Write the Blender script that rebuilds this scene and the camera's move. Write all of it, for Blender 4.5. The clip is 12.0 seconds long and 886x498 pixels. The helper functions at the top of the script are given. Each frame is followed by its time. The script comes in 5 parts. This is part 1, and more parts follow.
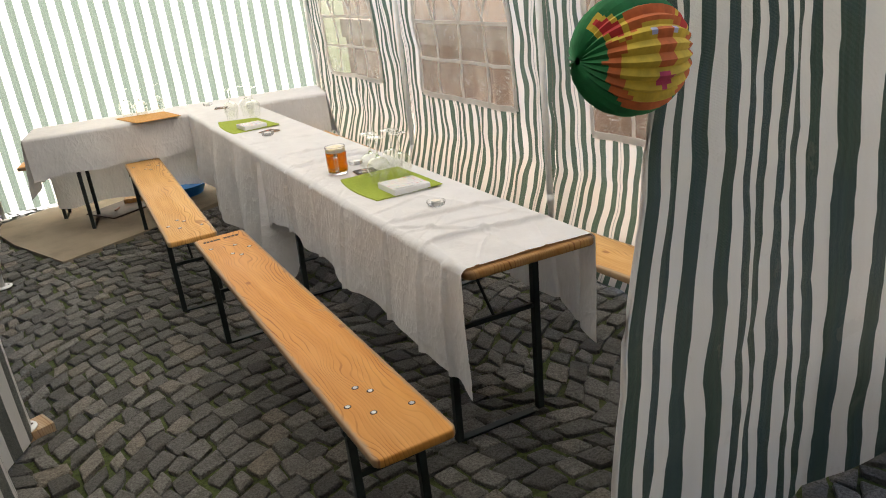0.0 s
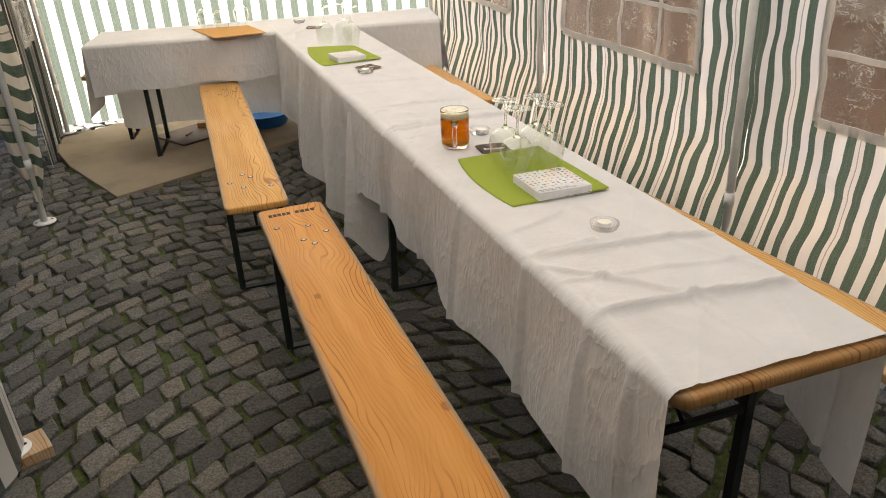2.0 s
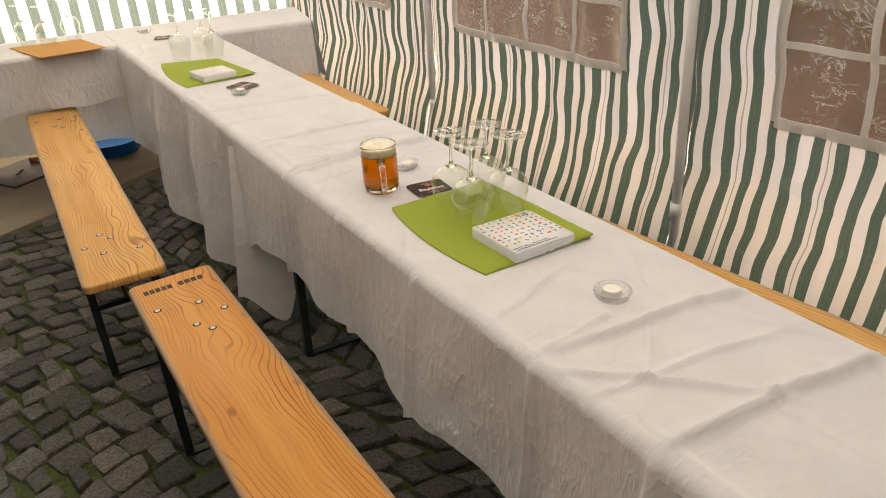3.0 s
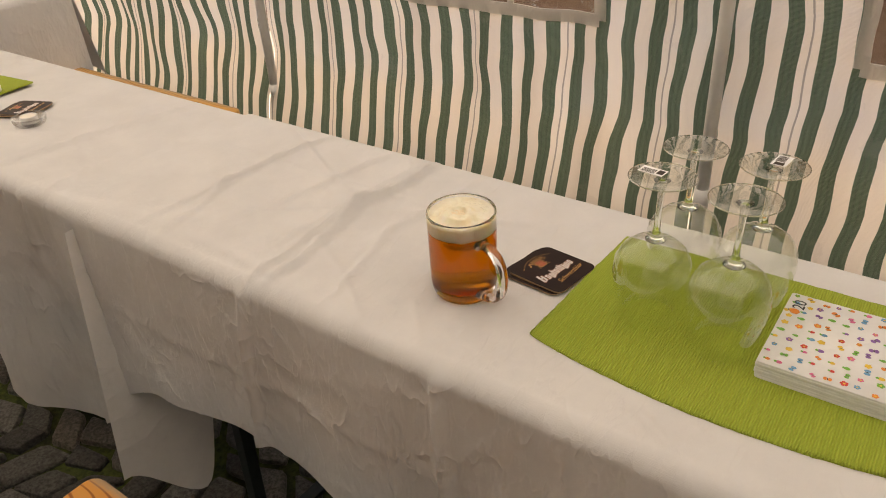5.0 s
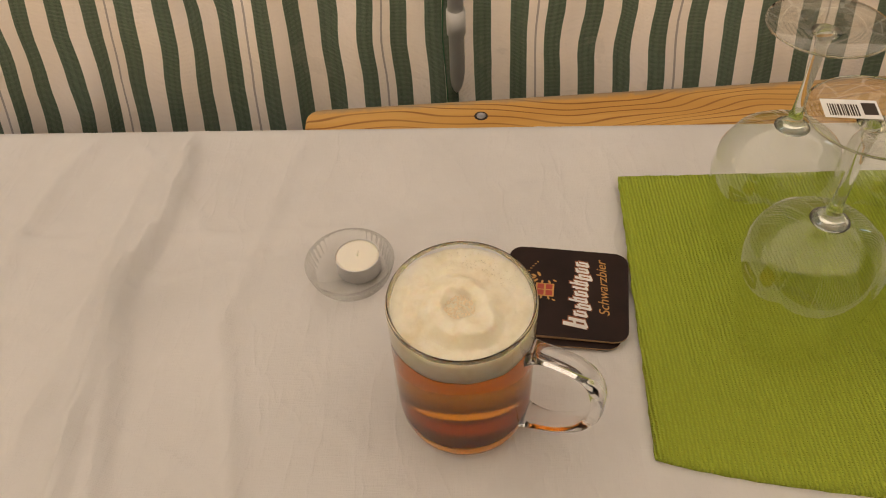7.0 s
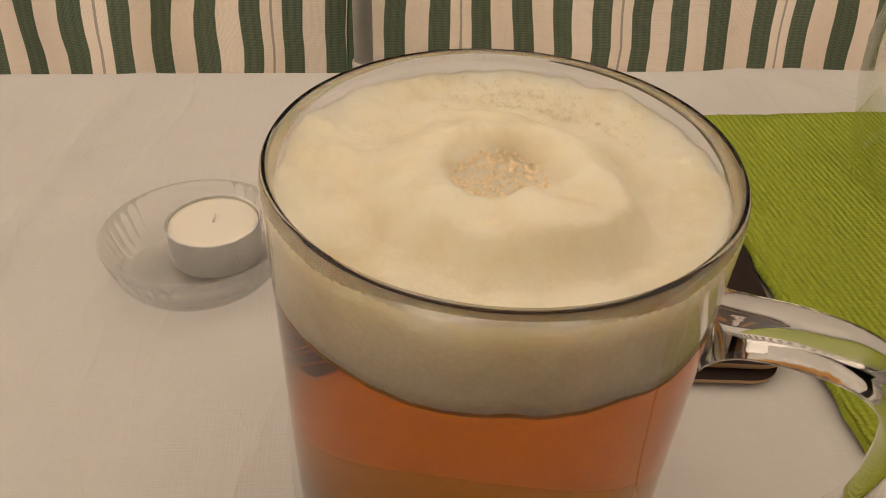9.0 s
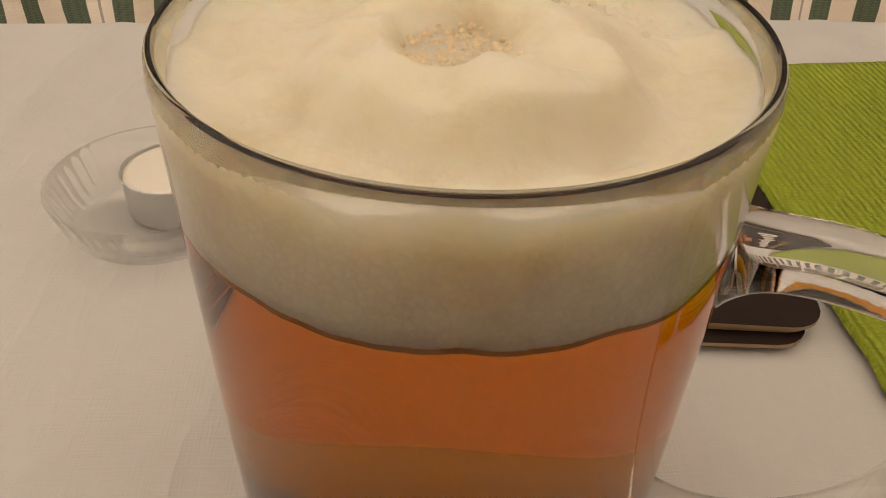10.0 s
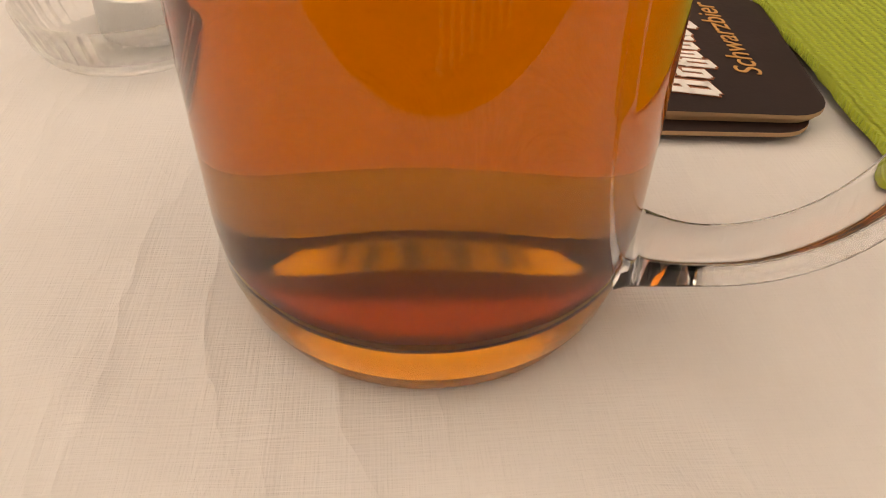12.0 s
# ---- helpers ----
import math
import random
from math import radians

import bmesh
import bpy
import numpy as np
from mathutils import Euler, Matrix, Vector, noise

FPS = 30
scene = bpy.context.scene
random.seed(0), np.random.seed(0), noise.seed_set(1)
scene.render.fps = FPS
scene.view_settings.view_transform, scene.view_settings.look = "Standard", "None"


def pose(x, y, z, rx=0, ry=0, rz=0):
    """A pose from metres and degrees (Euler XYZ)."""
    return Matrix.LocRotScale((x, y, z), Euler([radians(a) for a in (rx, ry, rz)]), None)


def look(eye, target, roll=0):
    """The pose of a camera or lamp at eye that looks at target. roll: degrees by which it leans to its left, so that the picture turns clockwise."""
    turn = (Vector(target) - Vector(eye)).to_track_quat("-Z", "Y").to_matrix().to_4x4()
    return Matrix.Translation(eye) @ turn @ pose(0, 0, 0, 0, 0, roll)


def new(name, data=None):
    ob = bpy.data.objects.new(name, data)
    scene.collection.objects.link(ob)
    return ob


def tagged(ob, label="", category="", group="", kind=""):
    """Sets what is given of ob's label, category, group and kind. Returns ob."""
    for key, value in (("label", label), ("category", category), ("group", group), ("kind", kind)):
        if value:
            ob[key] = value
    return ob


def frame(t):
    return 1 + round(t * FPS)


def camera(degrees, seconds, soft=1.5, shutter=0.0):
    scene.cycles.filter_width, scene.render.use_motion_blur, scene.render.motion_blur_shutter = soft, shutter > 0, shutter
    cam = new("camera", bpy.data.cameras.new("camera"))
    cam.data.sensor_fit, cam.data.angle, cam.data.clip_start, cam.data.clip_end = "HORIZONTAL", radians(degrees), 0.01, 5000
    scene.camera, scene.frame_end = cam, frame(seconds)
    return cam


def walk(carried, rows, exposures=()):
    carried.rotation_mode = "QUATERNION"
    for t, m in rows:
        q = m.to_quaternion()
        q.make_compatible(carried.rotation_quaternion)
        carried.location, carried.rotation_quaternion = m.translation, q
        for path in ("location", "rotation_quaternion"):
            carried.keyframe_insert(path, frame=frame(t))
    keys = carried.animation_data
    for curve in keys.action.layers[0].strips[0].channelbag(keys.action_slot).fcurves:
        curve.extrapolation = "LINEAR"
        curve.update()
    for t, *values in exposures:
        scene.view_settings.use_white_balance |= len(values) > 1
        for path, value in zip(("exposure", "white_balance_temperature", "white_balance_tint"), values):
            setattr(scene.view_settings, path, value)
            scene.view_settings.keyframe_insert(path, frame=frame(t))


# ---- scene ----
cam = camera(60.2, 12.0, soft=1.0)
PATH = [
    (0, (-0.524, -1.573, 1.669), (0.315, 0.095, 0.952), -6.7),
    (0.5, (-0.451, -1.342, 1.674), (0.325, 0.33, 0.898), -6.2),
    (1, (-0.407, -1.101, 1.674), (0.279, 0.588, 0.853), -7.4),
    (1.5, (-0.308, -0.844, 1.644), (0.256, 0.885, 0.811), -5.9),
    (2, (-0.237, -0.568, 1.598), (0.363, 1.124, 0.717), -3.1),
    (2.5, (-0.215, -0.243, 1.587), (0.67, 1.307, 0.684), -3.8),
    (2.7, (-0.206, -0.144, 1.582), (0.682, 1.398, 0.668), -4.0),
    (4.3, (-0.153, 0.824, 1.479), (0.98, 2.131, 0.475), -4.4),
    (4.5, (-0.131, 0.945, 1.448), (1.041, 2.206, 0.430), -4.7),
    (5, (-0.082, 1.205, 1.404), (1.257, 2.242, 0.339), -3.9),
    (5.5, (-0.054, 1.478, 1.384), (1.448, 2.087, 0.212), -2.4),
    (6, (0.061, 1.614, 1.362), (1.4925, 2.023, 0.030), -2.7),
    (6.5, (0.1916, 1.6861, 1.3124), (1.5958, 1.9154, -0.0931), -1.61),
    (6.7, (0.2794, 1.7003, 1.3043), (1.5732, 1.8584, -0.2126), -3.44),
    (8.3, (0.4503, 1.772, 1.0268), (1.9691, 1.5623, -0.2575), 2.42),
    (8.5, (0.4697, 1.7694, 1.0085), (1.986, 1.6053, -0.2854), 1.18),
    (9, (0.5155, 1.7574, 0.9776), (2.0749, 1.5873, -0.2632), 2.5),
    (9.5, (0.5356, 1.7466, 0.961), (2.082, 1.594, -0.298), 2.42),
    (10, (0.5319, 1.7442, 0.9467), (2.073, 1.6119, -0.3211), 1.97),
    (10.5, (0.5195, 1.7479, 0.9367), (2.07, 1.6059, -0.3186), 1.93),
    (11, (0.5134, 1.7423, 0.9209), (2.0542, 1.6004, -0.3464), 1.18),
    (11.5, (0.5094, 1.7408, 0.9084), (2.0268, 1.6262, -0.3894), 0.64),
    (12, (0.5051, 1.7403, 0.8982), (1.9944, 1.6137, -0.4307), 1.15),
]
EXPOSURES = [(0.0, 2.32, 6350, 10), (1.0, 2.27, 6400, 11), (2.7, 2.10, 6900, 13), (4.5, 1.92, 7500, 16), (5.5, 1.62, 7800, 16), (6.5, 1.5, 8100, 17), (9.0, 1.4, 8500, 18), (10.0, 1.45, 8400, 18), (10.5, 1.7, 8200, 18), (11.2, 1.88, 8300, 18), (12.0, 2.06, 8300, 20)]
walk(cam, [(t, look(eye, target, roll)) for t, eye, target, roll in PATH], EXPOSURES)

# ---- light ----
SUN_FROM = Vector((-0.03, 0.82, 0.57)).normalized()
world = bpy.data.worlds.new("world")
scene.world = world
world.use_nodes = True
sky = world.node_tree.nodes.new("ShaderNodeTexSky")
sky.sky_type, sky.sun_disc = "NISHITA", False
sky.sun_elevation = math.asin(SUN_FROM.z)
sky.sun_rotation = math.atan2(SUN_FROM.x, SUN_FROM.y)
background = world.node_tree.nodes["Background"]
background.inputs["Strength"].default_value = 0.15
world.node_tree.links.new(sky.outputs["Color"], background.inputs["Color"])
sun = new("sun", bpy.data.lights.new("sun", "SUN"))
sun.data.energy, sun.data.angle, sun.data.color = 4.2, radians(0.6), (1.0, 0.94, 0.85)
sun.matrix_world = look(SUN_FROM * 20, (0, 0, 0))


# ---- materials ----
class Shader:
    """A small wrapper for building node materials."""

    def __init__(self, name):
        self.material = bpy.data.materials.new(name)
        self.material.use_nodes = True
        self.tree = self.material.node_tree
        self.tree.nodes.clear()
        self.out = self.tree.nodes.new("ShaderNodeOutputMaterial")

    def add(self, kind, values=None):
        node = self.tree.nodes.new("ShaderNode" + kind)
        for key, value in (values or {}).items():
            socket = node.inputs[key]
            if isinstance(value, bpy.types.NodeSocket):
                self.tree.links.new(value, socket)
            else:
                socket.default_value = value
        return node

    def coord(self, which="Object", scale=(1, 1, 1), rotate=(0, 0, 0)):
        c = self.add("TexCoord")
        m = self.add("Mapping", {"Vector": c.outputs[which], "Scale": scale, "Rotation": rotate})
        return m.outputs[0]

    def noise(self, vector, scale, detail=4.0, rough=0.55, distort=0.0):
        return self.add("TexNoise", {"Vector": vector, "Scale": scale, "Detail": detail, "Roughness": rough, "Distortion": distort}).outputs["Fac"]

    def ramp(self, fac, stops):
        node = self.add("ValToRGB", {"Fac": fac})
        el = node.color_ramp.elements
        while len(el) < len(stops):
            el.new(0.5)
        for e, (p, c) in zip(el, stops):
            e.position = p
            e.color = (*c, 1) if len(c) == 3 else c
        return node.outputs["Color"]

    def math(self, op, a, b=0.0, c=0.0):
        node = self.add("Math", {0: a, 1: b, 2: c})
        node.operation = op
        return node.outputs[0]

    def mix(self, fac, a, b, blend="MIX"):
        node = self.tree.nodes.new("ShaderNodeMix")
        node.data_type, node.blend_type = "RGBA", blend
        for k, v in ((0, fac), (6, a), (7, b)):
            if isinstance(v, bpy.types.NodeSocket):
                self.tree.links.new(v, node.inputs[k])
            else:
                node.inputs[k].default_value = (*v, 1) if isinstance(v, tuple) and len(v) == 3 else v
        return node.outputs[2]

    def bump(self, height, strength=0.3, distance=0.002):
        return self.add("Bump", {"Height": height, "Strength": strength, "Distance": distance}).outputs[0]

    def blend(self, fac, a, b):
        return self.add("MixShader", {0: fac, 1: a, 2: b}).outputs[0]

    def end(self, socket):
        self.tree.links.new(socket, self.out.inputs["Surface"])
        return self.material


def rgb(c):
    return (*c, 1.0)


def plain(name, colour, rough=0.5, metal=0.0, vary=0.12, scale=20.0, bump=0.1, shine=0.5):
    s = Shader(name)
    v = s.coord()
    n = s.noise(v, scale, 5)
    dark = tuple(a * (1 - vary) for a in colour)
    light = tuple(min(1, a * (1 + vary)) for a in colour)
    col = s.ramp(n, [(0.3, dark), (0.7, light)])
    b = s.bump(s.noise(v, scale * 12, 3), bump, 0.001)
    p = s.add("BsdfPrincipled", {"Base Color": col, "Roughness": rough, "Metallic": metal, "Normal": b, "Specular IOR Level": shine})
    return s.end(p.outputs[0])


def striped_fabric(name, period=0.08, across=False, sheer=0.45, white=(0.86, 0.79, 0.685), green=(0.045, 0.080, 0.047), blue=0.0, pins=True, speck=0.22, shine=0.5):
    s = Shader(name)
    uv = s.add("TexCoord").outputs["UV"]
    sep = s.add("SeparateXYZ", {"Vector": uv})
    u = sep.outputs["Y" if across else "X"]
    wob = s.math("MULTIPLY", s.math("SUBTRACT", s.noise(uv, 2.6, 3), 0.5), 0.016)
    t = s.math("FRACT", s.math("DIVIDE", s.math("ADD", u, wob), period))
    g1, g2, g3 = green, tuple(c * 1.4 for c in green), tuple(c * 2.4 + 0.03 for c in green)
    col = s.ramp(t, [(0.0, white), (0.50, white), (0.508, g3), (0.525, g1), (0.60, g2), (0.68, g1), (0.74, g2), (0.80, g2), (0.86, g1), (0.93, g2), (0.965, g1), (0.985, g3), (0.995, white)])
    if blue:
        cool = s.ramp(s.noise(s.add("Mapping", {"Vector": uv, "Scale": (6, 1.3, 1)}).outputs[0], 1.5, 3), [(0.42, (0, 0, 0)), (0.6, (1, 1, 1))])
        dark = s.math("LESS_THAN", s.add("SeparateColor", {"Color": col}).outputs[0], 0.2)
        col = s.mix(s.math("MULTIPLY", s.math("MULTIPLY", cool, dark), blue), col, (0.014, 0.048, 0.085))
    # a dark pinstripe in every fourth pale stripe
    t4 = s.math("FRACT", s.math("DIVIDE", s.math("ADD", u, wob), period * 4))
    pin = s.math("LESS_THAN", s.math("ABSOLUTE", s.math("SUBTRACT", t4, 0.062)), 0.0075)
    col = s.mix(s.math("MULTIPLY", pin, 0.6 if pins else 0.0), col, (0.09, 0.10, 0.09))
    # woven tape: fine rows across and along
    rows = s.add("TexWave", {"Vector": uv, "Scale": 150.0, "Distortion": 1.5, "Detail": 1.0}).outputs["Fac"]
    map2 = s.add("Mapping", {"Vector": uv, "Rotation": (0, 0, radians(90))}).outputs[0]
    cols = s.add("TexWave", {"Vector": map2, "Scale": 110.0, "Distortion": 1.5, "Detail": 1.0}).outputs["Fac"]
    weave = s.math("MULTIPLY", rows, cols)
    dirt = s.noise(uv, 6.0, 6, 0.65)
    tape = s.math("LESS_THAN", s.add("SeparateColor", {"Color": col}).outputs[0], 0.3)
    col = s.mix(s.math("MULTIPLY", weave, s.math("ADD", speck * 0.6, s.math("MULTIPLY", tape, speck * 1.3))), col, (0.36, 0.38, 0.33))
    col = s.mix(s.math("MULTIPLY", s.math("GREATER_THAN", dirt, 0.64), 0.10), col, (0.35, 0.32, 0.27))
    streak = s.noise(s.add("Mapping", {"Vector": uv, "Scale": (60, 1.2, 1)}).outputs[0], 1.0, 3)
    col = s.mix(s.math("MULTIPLY", streak, 0.12), col, (0.42, 0.42, 0.38))
    b = s.bump(s.math("ADD", s.math("MULTIPLY", weave, 0.25), s.add("TexNoise", {"Vector": uv, "Scale": 22.0, "Detail": 5.0, "Roughness": 0.62, "Distortion": 1.6}).outputs["Fac"]), 0.55, 0.009)
    p = s.add("BsdfPrincipled", {"Base Color": col, "Roughness": 0.36, "Normal": b, "Specular IOR Level": shine})
    tr = s.add("BsdfTranslucent", {"Color": col, "Normal": b})
    return s.end(s.blend(sheer, p.outputs[0], tr.outputs[0]))


def linen(name, colour, sheer=0.12, scale=1.0):
    s = Shader(name)
    v = s.coord()
    rows = s.noise(s.coord(scale=(1.0, 0.05, 0.05)), 1500.0 * scale, 2, 0.5)
    cols = s.noise(s.coord(scale=(0.05, 1.0, 1.0)), 1500.0 * scale, 2, 0.5)
    weave = s.math("ADD", rows, cols)
    big = s.noise(v, 9.0, 5, 0.6)
    dark = tuple(a * 0.93 for a in colour)
    col = s.mix(s.math("MULTIPLY", weave, 0.10), s.ramp(big, [(0.35, dark), (0.65, colour)]), tuple(a * 0.7 for a in colour))
    rid = s.math("ABSOLUTE", s.math("SUBTRACT", s.noise(v, 5.5, 3, 0.5, 0.6), 0.5))
    rid = s.math("POWER", s.math("SUBTRACT", 1.0, s.math("MINIMUM", s.math("MULTIPLY", rid, 7.0), 1.0)), 2.0)
    rid2 = s.math("ABSOLUTE", s.math("SUBTRACT", s.noise(s.coord(scale=(1.0, 2.2, 1.0), rotate=(0, 0, 0.5)), 11.0, 2, 0.45, 0.15), 0.5))
    rid2 = s.math("POWER", s.math("SUBTRACT", 1.0, s.math("MINIMUM", s.math("MULTIPLY", rid2, 9.0), 1.0)), 2.0)
    rid3 = s.math("ABSOLUTE", s.math("SUBTRACT", s.noise(s.coord(scale=(1.0, 3.0, 0.8), rotate=(0.45, 0.0, 0.35)), 9.0, 3, 0.5, 0.2), 0.5))
    rid3 = s.math("POWER", s.math("SUBTRACT", 1.0, s.math("MINIMUM", s.math("MULTIPLY", rid3, 11.0), 1.0)), 2.0)
    h = s.math("ADD", s.math("MULTIPLY", weave, 0.030), s.math("ADD", s.math("MULTIPLY", s.noise(v, 22.0, 3, 0.5, 0.8), 0.16), s.math("ADD", s.math("MULTIPLY", rid, 0.05), s.math("ADD", s.math("MULTIPLY", rid2, 0.06), s.math("MULTIPLY", rid3, 0.06)))))
    upright = s.math("SUBTRACT", 1.0, s.math("ABSOLUTE", s.add("SeparateXYZ", {"Vector": s.add("NewGeometry").outputs["Normal"]}).outputs["Z"]))
    side1 = s.math("ABSOLUTE", s.math("SUBTRACT", s.noise(s.coord(scale=(0.2, 1.0, 0.55), rotate=(0.5, 0, 0)), 13.0, 3, 0.5, 0.3), 0.5))
    side1 = s.math("POWER", s.math("SUBTRACT", 1.0, s.math("MINIMUM", s.math("MULTIPLY", side1, 9.0), 1.0)), 2.0)
    side2 = s.math("ABSOLUTE", s.math("SUBTRACT", s.noise(s.coord(scale=(0.2, 1.0, 0.4), rotate=(-0.35, 0, 0)), 24.0, 3, 0.5, 0.2), 0.5))
    side2 = s.math("POWER", s.math("SUBTRACT", 1.0, s.math("MINIMUM", s.math("MULTIPLY", side2, 10.0), 1.0)), 2.0)
    h = s.math("ADD", h, s.math("MULTIPLY", upright, s.math("ADD", s.math("MULTIPLY", side1, 0.34), s.math("MULTIPLY", side2, 0.16))))
    b = s.bump(h, 0.75, 0.010)
    p = s.add("BsdfPrincipled", {"Base Color": col, "Roughness": 0.85, "Normal": b, "Sheen Weight": 0.1})
    tr = s.add("BsdfTranslucent", {"Color": col})
    return s.end(s.blend(sheer, p.outputs[0], tr.outputs[0]))


def ribbed_mat(name, colour):
    s = Shader(name)
    v = s.coord()
    turned = s.coord(rotate=(0, 0, radians(2)))
    ribs = s.add("TexWave", {"Vector": s.coord(rotate=(0, 0, radians(88))), "Scale": 100.0, "Distortion": 2.2, "Detail": 3.0, "Detail Scale": 2.0}).outputs["Fac"]
    beads = s.add("TexWave", {"Vector": turned, "Scale": 150.0, "Distortion": 5.0, "Detail": 3.0, "Detail Scale": 2.5}).outputs["Fac"]
    n = s.noise(v, 320.0, 4)
    slub = s.noise(s.coord(scale=(9.0, 1.0, 1.0)), 22.0, 4, 0.6)
    big = s.noise(v, 14.0, 4)
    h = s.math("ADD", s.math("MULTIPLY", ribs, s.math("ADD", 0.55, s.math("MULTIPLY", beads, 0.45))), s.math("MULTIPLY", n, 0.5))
    # grooves between the ribs are darkened in the colour to stand for shade
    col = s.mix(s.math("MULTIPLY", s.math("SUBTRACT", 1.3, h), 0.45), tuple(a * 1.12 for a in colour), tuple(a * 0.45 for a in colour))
    col = s.mix(s.math("MULTIPLY", slub, 0.45), col, tuple(a * b for a, b in zip(colour, (0.85, 0.80, 0.7))))
    col = s.mix(s.math("MULTIPLY", big, 0.25), col, tuple(a * 0.75 for a in colour))
    b = s.bump(s.math("ADD", h, s.math("MULTIPLY", slub, 0.5)), 0.8, 0.0022)
    p = s.add("BsdfPrincipled", {"Base Color": col, "Roughness": 0.9, "Normal": b})
    return s.end(p.outputs[0])


def varnished_wood(name, colour, worn=(0.42, 0.34, 0.24)):
    s = Shader(name)
    info = s.add("ObjectInfo")
    c = s.add("TexCoord").outputs["Object"]
    shift = s.math("MULTIPLY", info.outputs["Random"], 9.0)
    off = s.add("CombineXYZ", {0: shift, 1: shift, 2: 0.0})
    c2 = s.add("VectorMath", {0: c, 1: off.outputs[0]}).outputs[0]
    stretched = s.add("Mapping", {"Vector": c2, "Scale": (1.0, 0.075, 1.0)}).outputs[0]
    sway = s.math("MULTIPLY", s.noise(s.add("Mapping", {"Vector": c2, "Scale": (3.0, 1.1, 1.0)}).outputs[0], 1.6, 2), 0.20)
    stretched = s.add("VectorMath", {0: stretched, 1: s.add("CombineXYZ", {0: sway, 1: 0.0, 2: 0.0}).outputs[0]}).outputs[0]
    rings = s.add("TexWave", {"Vector": stretched, "Scale": 24.0, "Distortion": 3.5, "Detail": 2.0, "Detail Scale": 0.9, "Detail Roughness": 0.4}).outputs["Fac"]
    fibre = s.noise(s.add("Mapping", {"Vector": c2, "Scale": (1.0, 0.02, 1.0)}).outputs[0], 240.0, 4)
    big = s.noise(c2, 3.2, 4)
    zone = s.ramp(s.noise(s.add("Mapping", {"Vector": c2, "Scale": (2.2, 0.8, 1.0)}).outputs[0], 3.0, 3), [(0.40, (0.15, 0.15, 0.15)), (0.62, (1, 1, 1))])
    streaky = s.ramp(s.noise(s.add("Mapping", {"Vector": c2, "Scale": (1.0, 0.06, 1.0)}).outputs[0], 26.0, 5, 0.6), [(0.36, (0, 0, 0)), (0.66, (1, 1, 1))])
    line = s.ramp(rings, [(0.02, (1, 1, 1)), (0.16, (0, 0, 0))])
    col = s.mix(s.math("MULTIPLY", fibre, 0.22), colour, tuple(a * 0.74 for a in colour))
    col = s.mix(s.math("MULTIPLY", streaky, 0.55), col, tuple(min(1, a * b) for a, b in zip(colour, (1.28, 1.55, 2.2))))
    col = s.mix(s.math("MULTIPLY", big, 0.35), col, tuple(min(1, a * b) for a, b in zip(colour, (1.05, 1.08, 1.0))))
    col = s.mix(s.math("MULTIPLY", s.math("MULTIPLY", line, zone), 0.95), col, tuple(a * b for a, b in zip(colour, (0.46, 0.32, 0.25))))
    knots = s.add("TexVoronoi", {"Vector": s.add("Mapping", {"Vector": c2, "Scale": (1.0, 0.55, 0.2)}).outputs[0], "Scale": 6.5}).outputs["Distance"]
    knot = s.ramp(knots, [(0.05, (1, 1, 1)), (0.085, (0, 0, 0))])
    col = s.mix(s.math("MULTIPLY", knot, 0.75), col, tuple(a * b for a, b in zip(colour, (0.5, 0.36, 0.3))))
    # bleached, chipped rims along the board
    gen = s.add("SeparateXYZ", {"Vector": s.add("TexCoord").outputs["Generated"]}).outputs["X"]
    rim = s.math("MULTIPLY", s.math("ABSOLUTE", s.math("SUBTRACT", gen, 0.5)), 2.0)
    rim = s.math("ADD", rim, s.math("MULTIPLY", s.math("SUBTRACT", s.noise(c2, 22.0, 5, 0.7), 0.5), 0.22))
    rim = s.ramp(rim, [(0.86, (0, 0, 0)), (0.95, (1, 1, 1))])
    col = s.mix(s.math("MULTIPLY", rim, 0.75), col, worn)
    wear = s.ramp(s.noise(c2, 9.0, 7, 0.75), [(0.64, (0, 0, 0)), (0.70, (1, 1, 1))])
    col = s.mix(s.math("MULTIPLY", wear, 0.45), col, worn)
    b = s.bump(s.math("ADD", rings, s.math("MULTIPLY", fibre, 0.6)), 0.18, 0.0012)
    r = s.math("ADD", 0.42, s.math("MULTIPLY", big, 0.25))
    p = s.add("BsdfPrincipled", {"Base Color": col, "Roughness": r, "Normal": b, "Specular IOR Level": 0.3})
    return s.end(p.outputs[0])


